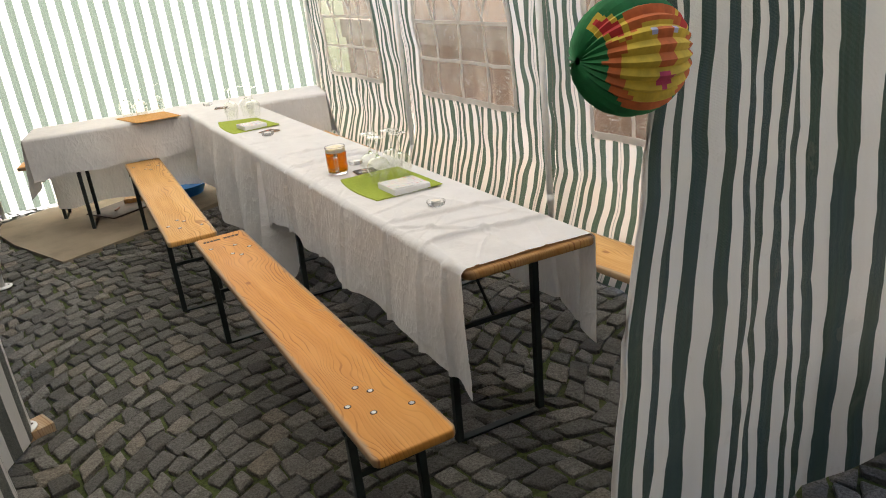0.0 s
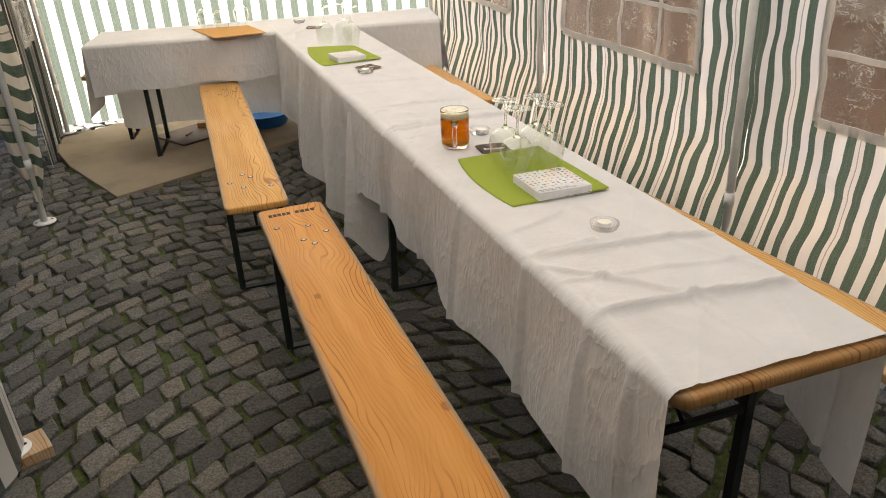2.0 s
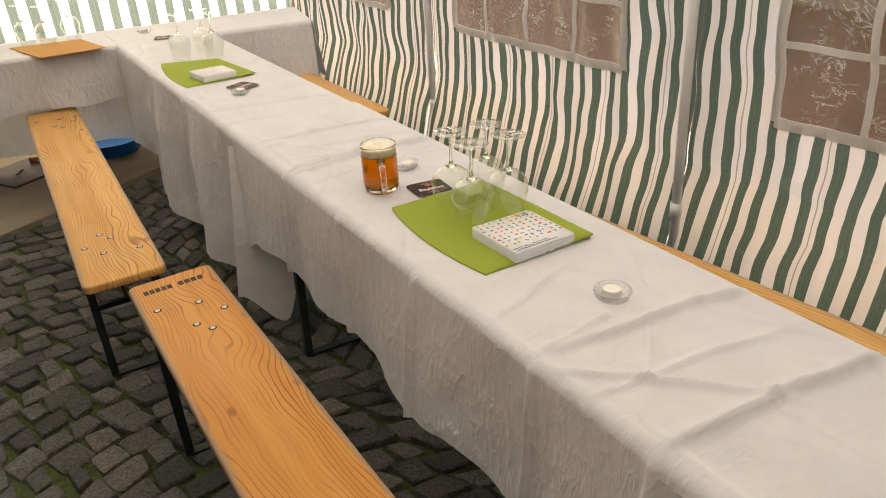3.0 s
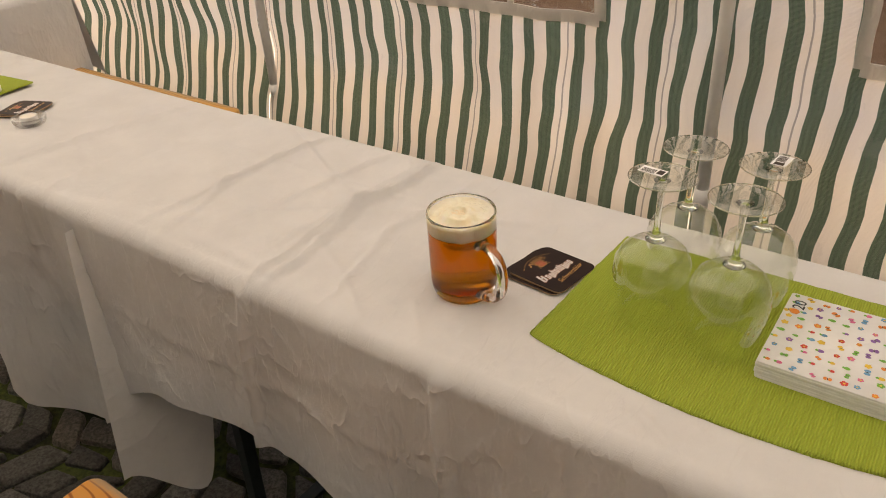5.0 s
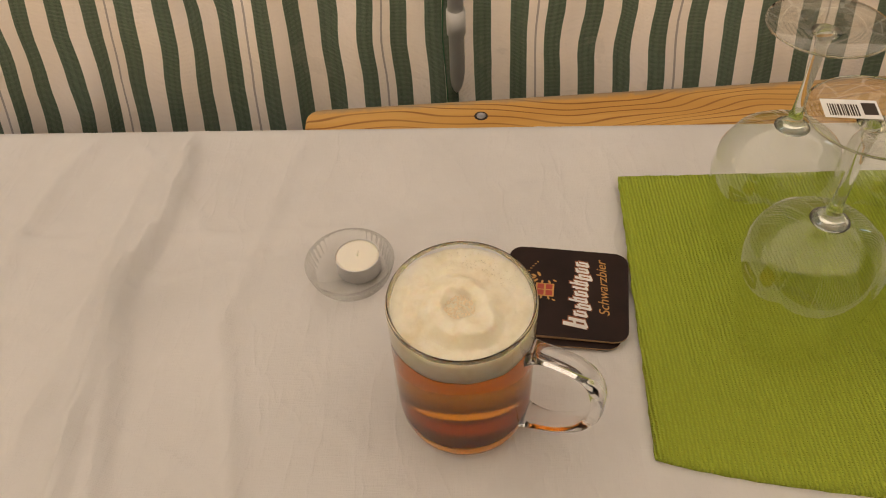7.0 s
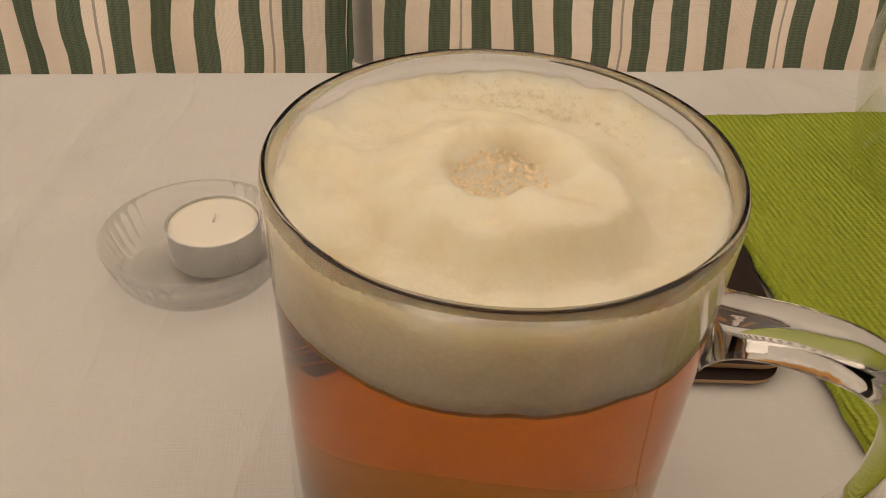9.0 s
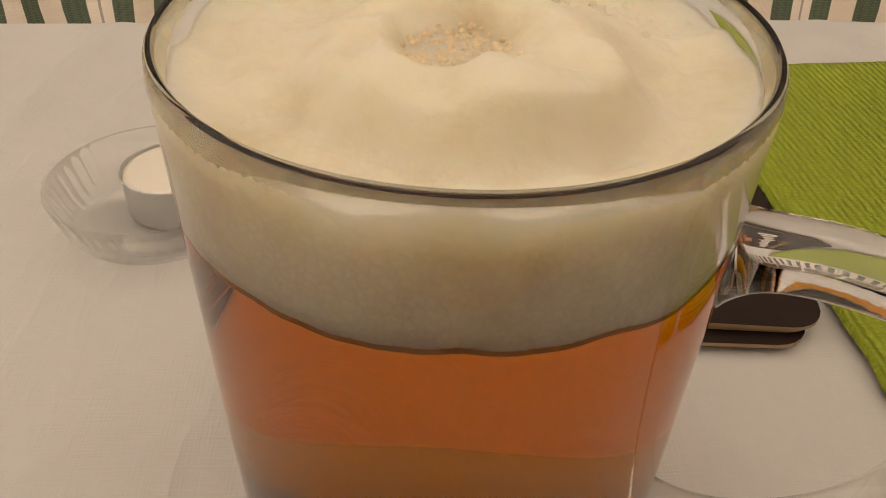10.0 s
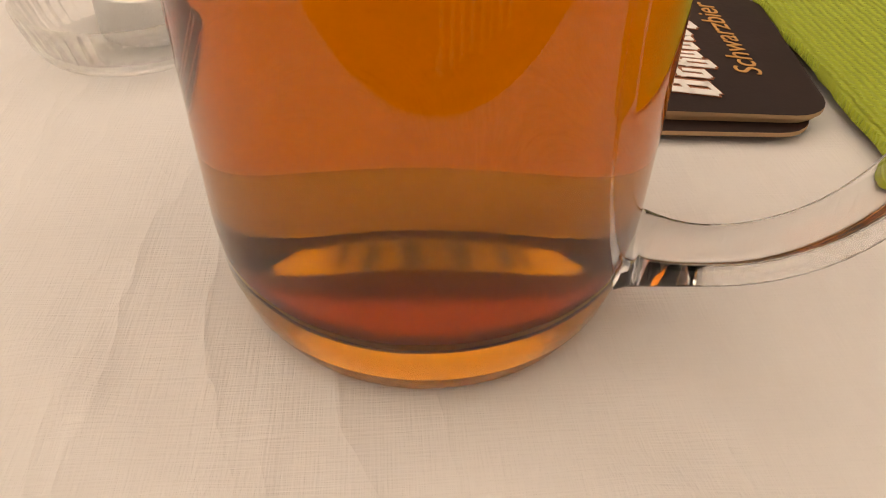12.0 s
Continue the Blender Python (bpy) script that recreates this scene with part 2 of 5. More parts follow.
def granite(name):
    s = Shader(name)
    c = s.coord()
    isl = s.add("NewGeometry").outputs["Random Per Island"]
    rnd = s.add("ObjectInfo").outputs["Random"]
    mixr = s.math("FRACT", s.math("ADD", isl, rnd))
    base = s.ramp(mixr, [(0.0, (0.11, 0.107, 0.097)), (0.4, (0.18, 0.176, 0.160)), (0.8, (0.275, 0.266, 0.240)), (1.0, (0.30, 0.264, 0.21))])
    pos = s.add("NewGeometry").outputs["Position"]
    n = s.noise(pos, 115.0, 5, 0.75)
    big = s.noise(pos, 17.0, 5, 0.6)
    col = s.mix(s.ramp(n, [(0.40, (0, 0, 0)), (0.60, (1, 1, 1))]), s.mix(1.0, base, (0.42, 0.41, 0.39), "MULTIPLY"), base)
    col = s.mix(s.math("MULTIPLY", s.ramp(big, [(0.52, (0, 0, 0)), (0.72, (1, 1, 1))]), 0.55), col, (0.075, 0.072, 0.05))
    b = s.bump(s.math("ADD", n, s.math("MULTIPLY", s.noise(pos, 45.0, 4, 0.6), 1.5)), 1.0, 0.010)
    p = s.add("BsdfPrincipled", {"Base Color": col, "Roughness": s.math("ADD", 0.55, s.math("MULTIPLY", big, 0.25)), "Normal": b})
    return s.end(p.outputs[0])


def soil(name):
    s = Shader(name)
    pos = s.add("NewGeometry").outputs["Position"]
    n = s.noise(pos, 60.0, 6, 0.7)
    moss = s.ramp(s.noise(pos, 2.6, 6, 0.72), [(0.36, (0, 0, 0)), (0.50, (1, 1, 1))])
    earth = s.ramp(n, [(0.3, (0.010, 0.008, 0.006)), (0.7, (0.034, 0.027, 0.018))])
    green = s.ramp(n, [(0.3, (0.026, 0.040, 0.010)), (0.7, (0.13, 0.17, 0.040))])
    col = s.mix(moss, earth, green)
    b = s.bump(s.noise(pos, 220.0, 4, 0.7), 0.9, 0.008)
    p = s.add("BsdfPrincipled", {"Base Color": col, "Roughness": 0.95, "Normal": b})
    return s.end(p.outputs[0])


def concrete(name, colour=(0.33, 0.27, 0.19)):
    s = Shader(name)
    pos = s.add("NewGeometry").outputs["Position"]
    n = s.noise(pos, 2.2, 7, 0.65)
    f = s.noise(pos, 150.0, 5, 0.7)
    col = s.ramp(n, [(0.30, tuple(a * 0.62 for a in colour)), (0.52, colour), (0.75, tuple(a * 1.2 for a in colour))])
    col = s.mix(s.math("MULTIPLY", f, 0.35), col, tuple(a * 0.6 for a in colour))
    b = s.bump(s.math("ADD", f, n), 0.4, 0.004)
    p = s.add("BsdfPrincipled", {"Base Color": col, "Roughness": 0.85, "Normal": b})
    return s.end(p.outputs[0])


def clear_glass(name, colour=(1, 1, 1), ior=1.47, rough=0.0):
    s = Shader(name)
    p = s.add("BsdfGlass", {"Color": rgb(colour), "Roughness": rough, "IOR": ior})
    return s.end(p.outputs[0])


def thin_clear(name, tint=(0.97, 0.98, 0.98), gloss=1.0, bump=0.0, haze=0.0, face_on=0.05):
    s = Shader(name)
    tr = s.add("BsdfTransparent", {"Color": rgb(tint)})
    uv = s.coord()
    values = {"Color": rgb((1, 1, 1)), "Roughness": 0.10 if bump else 0.015}
    if bump:
        wrinkle = s.noise(uv, 13.0, 6, 0.66, 2.6)
        values["Normal"] = s.bump(wrinkle, bump, 0.06)
    g = s.add("BsdfGlossy", values)
    lw = s.add("LayerWeight", {"Blend": 0.35})
    if bump:
        s.tree.links.new(values["Normal"], lw.inputs["Normal"])
    fac = s.math("ADD", face_on, s.math("MULTIPLY", s.math("POWER", lw.outputs["Facing"], 2.0), 0.85))
    sh = s.blend(s.math("MULTIPLY", fac, gloss), tr.outputs[0], g.outputs[0])
    if haze:
        d = s.add("BsdfPrincipled", {"Base Color": rgb((0.8, 0.78, 0.75)), "Roughness": 0.5})
        # pale diffuse lines painted in as glints along the film's creases
        line = s.math("ABSOLUTE", s.math("SUBTRACT", s.noise(s.coord(scale=(1, 1, 1.8), rotate=(0.5, 0, 0)), 9.0, 5, 0.62, 1.8), 0.5))
        line = s.ramp(line, [(0.0, (1, 1, 1)), (0.022, (0, 0, 0))])
        glint_patch = s.ramp(s.noise(uv, 9.0, 3), [(0.46, (0, 0, 0)), (0.60, (1, 1, 1))])
        sh = s.blend(s.math("ADD", haze, s.math("MULTIPLY", s.math("MULTIPLY", line, glint_patch), 0.75)), sh, d.outputs[0])
    return s.end(sh)


fabric = striped_fabric("striped_tent_fabric", sheer=0.88)
fabric_back = striped_fabric("striped_back_fabric", 0.118, sheer=0.62, green=(0.050, 0.068, 0.052))
fabric_drape = striped_fabric("striped_drape_fabric", 0.13, across=True)
fabric_side = striped_fabric("striped_side_fabric", 0.115, sheer=0.12, white=(0.72, 0.71, 0.69), green=(0.036, 0.044, 0.040))
fabric_front = striped_fabric("striped_flap_fabric", 0.138, sheer=0.38, white=(0.74, 0.74, 0.72), green=(0.014, 0.040, 0.030), blue=0.4, pins=False, speck=0.08, shine=0.12)
fabric_roof = linen("cream_roof_canvas", (0.84, 0.79, 0.70), 0.42)
cloth_white = linen("white_cotton", (0.84, 0.83, 0.82), 0.20)
cloth_back = linen("white_cotton_under", (0.80, 0.79, 0.78))
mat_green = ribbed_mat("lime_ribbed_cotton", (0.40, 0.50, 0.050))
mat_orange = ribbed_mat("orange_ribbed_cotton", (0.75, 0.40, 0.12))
wood = varnished_wood("orange_varnished_spruce", (0.56, 0.235, 0.040), (0.31, 0.24, 0.165))
wood_light = varnished_wood("pale_varnished_spruce", (0.62, 0.32, 0.085), (0.34, 0.26, 0.17))
wood_edge = varnished_wood("dark_worn_table_edge", (0.36, 0.18, 0.055), (0.17, 0.10, 0.05))
wood_block = varnished_wood("raw_wood_block", (0.46, 0.30, 0.16))
leg_paint = plain("dark_green_painted_steel", (0.012, 0.020, 0.018), 0.45, 0.0, 0.3, 30)
steel = plain("zinc_plated_steel", (0.55, 0.55, 0.54), 0.35, 1.0)
white_paint = plain("white_painted_tube", (0.74, 0.74, 0.72), 0.4, 0.0, 0.08, 14)
green_strap = plain("green_painted_metal", (0.02, 0.14, 0.06), 0.5)
white_tape = linen("white_pvc_tape", (0.87, 0.84, 0.79), 0.55)
film = thin_clear("clear_pvc_film", (0.62, 0.56, 0.50), 0.6, 0.45, 0.015)
stone = granite("grey_granite_sett")
earth = soil("mossy_soil")
slab_mat = concrete("stained_concrete")
plinth_mat = concrete("brown_rendered_plinth", (0.24, 0.175, 0.14))
ledge_mat = concrete("grey_stone_ledge", (0.26, 0.22, 0.19))
# dark so that the unseen blocking walls throw little light back
blocker_mat = concrete("dark_blocker_plaster", (0.10, 0.094, 0.088))
plaster_mat = concrete("pale_pink_plaster", (0.62, 0.50, 0.42))
# pale and warm so that the added strip reflects sun onto the fabric
bounce_mat = concrete("pale_bounce_ground", (0.60, 0.51, 0.40))
dark_board = plain("dark_brown_board", (0.075, 0.045, 0.035), 0.6, 0.0, 0.4, 9)
blue_plastic = plain("blue_plastic", (0.01, 0.20, 0.62), 0.35)
ink = plain("dark_stencil_ink", (0.035, 0.022, 0.015), 0.7)
mug_glass = clear_glass("mug_glass", (1, 1, 1), 1.42)
base_glass = clear_glass("dull_mug_base", (0.80, 0.76, 0.66), 1.42, 0.45)
handle_glass = clear_glass("mug_handle_glass", (1, 1, 1), 1.45)


def beer_material(name, tint, cloud, dull=0.0):
    s = Shader(name)
    g = s.add("BsdfGlass", {"Color": rgb(tint), "Roughness": dull, "IOR": 0.944})
    v = s.coord()
    col = s.ramp(s.noise(v, 30.0, 3), [(0.3, (0.62, 0.19, 0.003)), (0.7, (0.72, 0.25, 0.005))])
    t = s.add("BsdfTranslucent", {"Color": col})
    d = s.add("BsdfDiffuse", {"Color": col})
    return s.end(s.blend(cloud, g.outputs[0], s.blend(0.35, t.outputs[0], d.outputs[0])))


# tint per crossing; the bottom's is darker to paint in shade under the mug
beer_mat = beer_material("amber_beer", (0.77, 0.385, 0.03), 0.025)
beer_low = beer_material("shaded_low_beer", (0.57, 0.385, 0.03), 0.03, 0.32)
bowl_glass = thin_clear("thin_wine_glass", (0.95, 0.96, 0.93), 1.0, face_on=0.09)
foot_glass = thin_clear("wine_glass_foot", (0.93, 0.93, 0.88), 1.0, face_on=0.06)
stem_glass = clear_glass("solid_wine_glass", (0.98, 0.99, 0.97))


def pressed_glass():
    s = Shader("pressed_glass")
    g = s.add("BsdfGlass", {"Color": rgb((0.99, 0.99, 0.99)), "Roughness": 0.02, "IOR": 1.42})
    t = s.add("BsdfTransparent", {"Color": rgb((0.98, 0.98, 0.975))})
    return s.end(s.blend(0.36, t.outputs[0], g.outputs[0]))


dish_glass = pressed_glass()
aluminium = plain("thin_aluminium", (0.75, 0.75, 0.75), 0.3, 1.0, 0.05, 60, 0.3)
paper_white = plain("white_paper", (0.82, 0.82, 0.81), 0.6, 0.0, 0.04, 60)
coaster_dark = plain("dark_printed_card", (0.020, 0.009, 0.007), 0.55, 0.0, 0.35, 25, 0.1, 0.22)
coaster_core = plain("beige_card_edge", (0.45, 0.30, 0.17), 0.85)
coaster_gold = plain("gold_print", (0.55, 0.28, 0.08), 0.4)
coaster_red = plain("red_print", (0.40, 0.05, 0.03), 0.45)
coaster_rust = plain("rust_print", (0.30, 0.10, 0.04), 0.45)
coaster_white = plain("white_print", (0.80, 0.78, 0.75), 0.5)


def wax_material():
    s = Shader("white_candle_wax")
    p = s.add("BsdfPrincipled", {"Base Color": rgb((0.86, 0.82, 0.72)), "Roughness": 0.35, "Subsurface Weight": 0.25, "Subsurface Radius": (0.004, 0.003, 0.002)})
    return s.end(p.outputs[0])


def foam_material():
    s = Shader("beer_foam")
    v = s.coord()
    cells = s.add("TexVoronoi", {"Vector": v, "Scale": 520.0}).outputs["Distance"]
    fine = s.noise(v, 900.0, 3)
    big = s.noise(v, 55.0, 5, 0.6)
    col = s.ramp(big, [(0.3, (0.72, 0.63, 0.45)), (0.5, (0.82, 0.76, 0.60)), (0.75, (0.87, 0.83, 0.70))])
    # coarser bubbles show along the glass, below the surface
    edge = s.add("TexVoronoi", {"Vector": v, "Scale": 620.0})
    edge.feature = "DISTANCE_TO_EDGE"
    wall = s.ramp(edge.outputs["Distance"], [(0.0, (1, 1, 1)), (0.22, (0, 0, 0))])
    low = s.ramp(s.add("SeparateXYZ", {"Vector": s.add("TexCoord").outputs["Object"]}).outputs["Z"], [(0.118, (1, 1, 1)), (0.122, (0, 0, 0))])
    col = s.mix(s.math("MULTIPLY", s.math("MULTIPLY", wall, s.math("MULTIPLY", low, s.noise(v, 140.0, 3))), 0.20), col, (0.40, 0.29, 0.15))
    b = s.bump(s.math("ADD", s.math("MULTIPLY", cells, 0.7), fine), 0.22, 0.0008)
    p = s.add("BsdfPrincipled", {"Base Color": col, "Roughness": 0.55, "Normal": b, "Subsurface Weight": 0.7, "Subsurface Radius": (0.015, 0.012, 0.008), "Subsurface Scale": 1.0})
    return s.end(p.outputs[0])


wax = wax_material()
foam_mat = foam_material()
bubble_mat = plain("foam_crater", (0.84, 0.69, 0.47), 0.3, 0, 0.2, 700, 0.3)
speck_mat = thin_clear("foam_bubbles", (0.985, 0.98, 0.965), 1.0, face_on=0.03)


# ---- mesh helpers ----
def smooth(me):
    for f in me.polygons:
        f.use_smooth = True


def part(name, bm, mat, parent=None, label="", soft=True):
    me = bpy.data.meshes.new(name)
    bm.normal_update()
    bm.to_mesh(me)
    bm.free()
    if soft:
        smooth(me)
    for m in (mat if isinstance(mat, (list, tuple)) else [mat]):
        me.materials.append(m)
    ob = new(name, me)
    if parent is not None:
        ob.parent = parent
    if label:
        tagged(ob, label)
    return ob


# the near table leans a little towards the wall
LEANING = Matrix.Translation((0.62, 0, 0.7735)) @ Euler((0, radians(1.75), 0)).to_matrix().to_4x4() @ Matrix.Translation((-0.62, 0, -0.7735))


def thing(name, label, category, group="", kind="", at=(0, 0, 0), turn=0.0, lean=True):
    ob = new(name)
    ob.empty_display_size = 0.05
    ob.matrix_basis = (LEANING if lean and 0.45 < at[0] < 1.0 and 0.28 < at[1] < 4.9 and 0 <= at[2] else Matrix()) @ pose(*at, 0, 0, turn)
    return tagged(ob, label, category, group, kind)


def box(bm, x0, x1, y0, y1, z0, z1, bevel=0.0, turn=None):
    r = bmesh.ops.create_cube(bm, size=1.0)
    vs = r["verts"]
    bmesh.ops.scale(bm, vec=(x1 - x0, y1 - y0, z1 - z0), verts=vs)
    if bevel:
        edges = list({e for v in vs for e in v.link_edges})
        res = bmesh.ops.bevel(bm, geom=edges, offset=bevel, segments=2, affect="EDGES", profile=0.6)
        vs = list({v for f in res["faces"] for v in f.verts} | {v for v in vs if v.is_valid})
    if turn is not None:
        bmesh.ops.transform(bm, matrix=turn, verts=vs)
    bmesh.ops.translate(bm, vec=((x0 + x1) / 2, (y0 + y1) / 2, (z0 + z1) / 2), verts=vs)
    return bm


def box_part(name, dims, mat, parent, bevel=0.002, label=""):
    return part(name, box(bmesh.new(), *dims, bevel), mat, parent, label, soft=False)


def lathe(profile, n=48, wobble=None):
    bm = bmesh.new()
    rings = []
    for r, z in profile:
        if r < 1e-6:
            rings.append([bm.verts.new((0, 0, z))])
        else:
            ring = []
            for i in range(n):
                a = 2 * math.pi * i / n
                k = wobble(a, r, z) if wobble else 1.0
                ring.append(bm.verts.new((r * k * math.cos(a), r * k * math.sin(a), z)))
            rings.append(ring)
    for a, b in zip(rings, rings[1:]):
        for i in range(n):
            j = (i + 1) % n
            if len(a) == 1 and len(b) == 1:
                continue
            if len(a) == 1:
                bm.faces.new((a[0], b[j], b[i]))
            elif len(b) == 1:
                bm.faces.new((a[i], a[j], b[0]))
            else:
                bm.faces.new((a[i], a[j], b[j], b[i]))
    bmesh.ops.recalc_face_normals(bm, faces=bm.faces)
    return bm


def tube(bm, points, radius, n=10, flat=1.0):
    """A tube along points; flat squeezes it across."""
    pts = [Vector(p) for p in points]
    rings = []
    ref = Vector((0.31, 0.2, 0.93))
    for i, p in enumerate(pts):
        d = (pts[min(i + 1, len(pts) - 1)] - pts[max(i - 1, 0)]).normalized()
        a = d.cross(ref)
        if a.length < 0.2:
            a = d.cross(Vector((1, 0, 0)))
        a.normalize()
        b = d.cross(a)
        rings.append([bm.verts.new(p + radius * (math.cos(2 * math.pi * k / n) * a * flat + math.sin(2 * math.pi * k / n) * b)) for k in range(n)])
    for r, q in zip(rings, rings[1:]):
        for k in range(n):
            bm.faces.new((r[k], r[(k + 1) % n], q[(k + 1) % n], q[k]))
    bm.faces.new(rings[0][::-1])
    bm.faces.new(rings[-1])
    return bm


def lerp_table(table, t):
    """Piecewise linear value of a short table of (t, value) pairs."""
    if t <= table[0][0]:
        return table[0][1]
    for (a, va), (b, vb) in zip(table, table[1:]):
        if t <= b:
            k = (t - a) / (b - a)
            k = k * k * (3 - 2 * k)
            return va + (vb - va) * k
    return table[-1][1]


def sheet(name, place, us, zs, mat, parent=None, skip=None, label="", u_shift=0.0):
    """A hanging sheet: place(u, z) gives its points; the texture runs in metres. skip(u, z) leaves openings."""
    bm = bmesh.new()
    uv = bm.loops.layers.uv.new("UVMap")
    grid = [[bm.verts.new(place(u, z)) for z in zs] for u in us]
    for i in range(len(us) - 1):
        for j in range(len(zs) - 1):
            if skip and skip((us[i] + us[i + 1]) / 2, (zs[j] + zs[j + 1]) / 2):
                continue
            f = bm.faces.new((grid[i][j], grid[i + 1][j], grid[i + 1][j + 1], grid[i][j + 1]))
            for loop, (a, b) in zip(f.loops, ((i, j), (i + 1, j), (i + 1, j + 1), (i, j + 1))):
                loop[uv].uv = (us[a] + u_shift, zs[b])
    bmesh.ops.delete(bm, geom=[v for v in bm.verts if not v.link_faces], context="VERTS")
    return part(name, bm, mat, parent, label)


def steps(a, b, size, extra=()):
    n = max(2, int(math.ceil((b - a) / size)) + 1)
    vals = [a + (b - a) * i / (n - 1) for i in range(n)] + [e for e in extra if a < e < b]
    vals.sort()
    out = [vals[0]]
    for v in vals[1:]:
        if v - out[-1] > 1e-4:
            out.append(v)
    return out


def fold(x, y, z):
    return noise.noise(Vector((x, y, z)))


# ---- ground ----
bm = bmesh.new()
bmesh.ops.create_grid(bm, x_segments=4, y_segments=4, size=300)
bmesh.ops.translate(bm, vec=(0, 0, -0.019), verts=bm.verts)
ground = tagged(part("ground", bm, earth), "dark mossy soil between the granite setts of the yard", "ground", kind="structure")

# concrete slab let into the paving below the cross table
bm = bmesh.new()
outline = [(-0.61, 3.97), (0.05, 4.255), (0.62, 4.55), (1.1, 4.75), (1.25, 5.7), (-0.62, 5.62), (-0.98, 5.42), (-1.03, 5.2), (-0.9, 4.7)]
low = [bm.verts.new((x, y, -0.02)) for x, y in outline]
top = [bm.verts.new((x, y, 0.012)) for x, y in outline]
bm.faces.new(top)
for i in range(len(outline)):
    j = (i + 1) % len(outline)
    bm.faces.new((low[i], low[j], top[j], top[i]))
slab = tagged(part("concrete_slab", bm, slab_mat, soft=False), "worn ochre concrete slab let into the cobbled floor", "floor slab", kind="structure")


# ---- tent ----
def right_x(y, z):
    """The wall with windows: drawn in at its foot, slack above."""
    k = min(1.0, z / 0.48)
    x = 1.76 + 0.175 * k ** 0.75 - 0.03 * max(0.0, z - 1.0)
    amp = 0.004 + 0.005 * max(0.0, 1 - z / 1.3)
    x += amp * math.sin(y * 29 + 3.0 * fold(y * 1.7, z * 1.3, 3)) + 0.026 * fold(y * 2.1, z * 0.9, 7) + 0.018 * fold(y * 7, z * 5, 1)
    return x


def right_place(u, z):
    # the far end hangs slack, the near end is drawn tighter
    slack = 0.5 + 0.5 * max(0.0, min(1.0, (u - 2.6) / 1.2))
    shear = slack * (0.034 * fold(u * 1.3, z * 2.2, 11) + 0.026 * fold(u * 3.0, z * 5, 4)) + 0.011 * fold(u * 6, z * 10, 6)
    return (right_x(u, z), u + shear * min(1, z * 2), z)


def window_panel(name, label, place, u0, u1, z1, w0, w1, wz0, wz1, shift, cols=4, row=0.245):
    """A tent wall of striped fabric with a film window and its white bars."""
    th = thing(name, label, "tent wall", kind="structure")
    us = steps(u0, u1, 0.022, (w0, w1))
    zs = steps(0.015, z1, 0.032, (wz0, wz1))
    sheet("fabric", place, us, zs, fabric, th, lambda u, z: w0 < u < w1 and wz0 < z < wz1, u_shift=shift)
    inner = [u for u in us if w0 - 1e-4 <= u <= w1 + 1e-4]
    rows = [z for z in zs if wz0 - 1e-4 <= z <= wz1 + 1e-4]
    sheet("window_film", place, inner, rows, film, th, label="wrinkled clear plastic window film")

    def strip(points, width, normal_side):
        bm = bmesh.new()
        pairs = []
        for (a, b) in zip(points, points[1:]):
            d = Vector((b[0] - a[0], b[1] - a[1]))
            d.normalize()
            nrm = Vector((-d.y, d.x)) * width / 2
            n = max(1, int(math.hypot(b[0] - a[0], b[1] - a[1]) / 0.03))
            for k in range(n + (1 if b == points[-1] else 0)):
                u, z = a[0] + (b[0] - a[0]) * k / n, a[1] + (b[1] - a[1]) * k / n
                ring = []
                for side in (-1, 1):
                    p = Vector(place(u + nrm.x * side, z + nrm.y * side))
                    ring.append((p + normal_side * 0.003, p - normal_side * 0.003))
                pairs.append([bm.verts.new(q) for q in (ring[0][0], ring[1][0], ring[1][1], ring[0][1])])
        for r, q in zip(pairs, pairs[1:]):
            for k in range(4):
                bm.faces.new((r[k], r[(k + 1) % 4], q[(k + 1) % 4], q[k]))
        part("window_bar", bm, white_tape, th, soft=False)

    e = Vector((1, 0, 0))
    for i in range(cols + 1):
        u = w0 + (w1 - w0) * i / cols
        top = wz0 + 2 * row + 0.02 if 0 < i < cols else wz1
        strip([(u, wz0), (u, top)], 0.021 if 0 < i < cols else 0.036, e)
    for k in range(3):
        strip([(w0, wz0 + row * k), (w1, wz0 + row * k)], 0.021 if k else 0.036, e)
    mid = (w0 + w1) / 2
    z2 = wz0 + 2 * row
    for i in range(cols):
        a = w0 + (w1 - w0) * i / cols
        b = w0 + (w1 - w0) * (i + 1) / cols
        strip([(a, z2), ((a + b) / 2, wz1)], 0.022, e)
        strip([(b, z2), ((a + b) / 2, wz1)], 0.022, e)
    strip([(w0, wz1), (w1, wz1)], 0.05, e)
    return th


window_panel("wall_east_near", "green and white striped tent wall with barred film window beside the bench", right_place, -0.40, 1.797, 2.05, 0.29, 1.47, 0.735, 1.62, 0.03)
window_panel("wall_east_middle", "green and white striped tent wall with barred film window", right_place, 1.80, 3.555, 2.05, 2.15, 3.34, 0.77, 1.65, 0.0)
window_panel("wall_east_far", "green and white striped tent wall with film window near the back corner", right_place, 3.56, 5.60, 2.05, 4.02, 5.12, 0.785, 1.65, 0.07)


def back_place(u, z):
    x = -1.02 + u
    y = 5.70 - 0.06 * u + 0.012 * math.sin(u * 21 + 2 * fold(u, z, 2)) + 0.02 * fold(u * 1.5, z, 9)
    return (x, y, z)


tagged(sheet("wall_back", back_place, steps(0, 2.98, 0.03), steps(0.03, 2.6, 0.07), fabric_back), "sunlit green and white striped tent wall at the back", "tent wall", kind="structure")


def left_far_place(u, z):
    return (-1.0 + 0.014 * math.sin(u * 30) + 0.02 * fold(u * 2, z, 5), u, z)


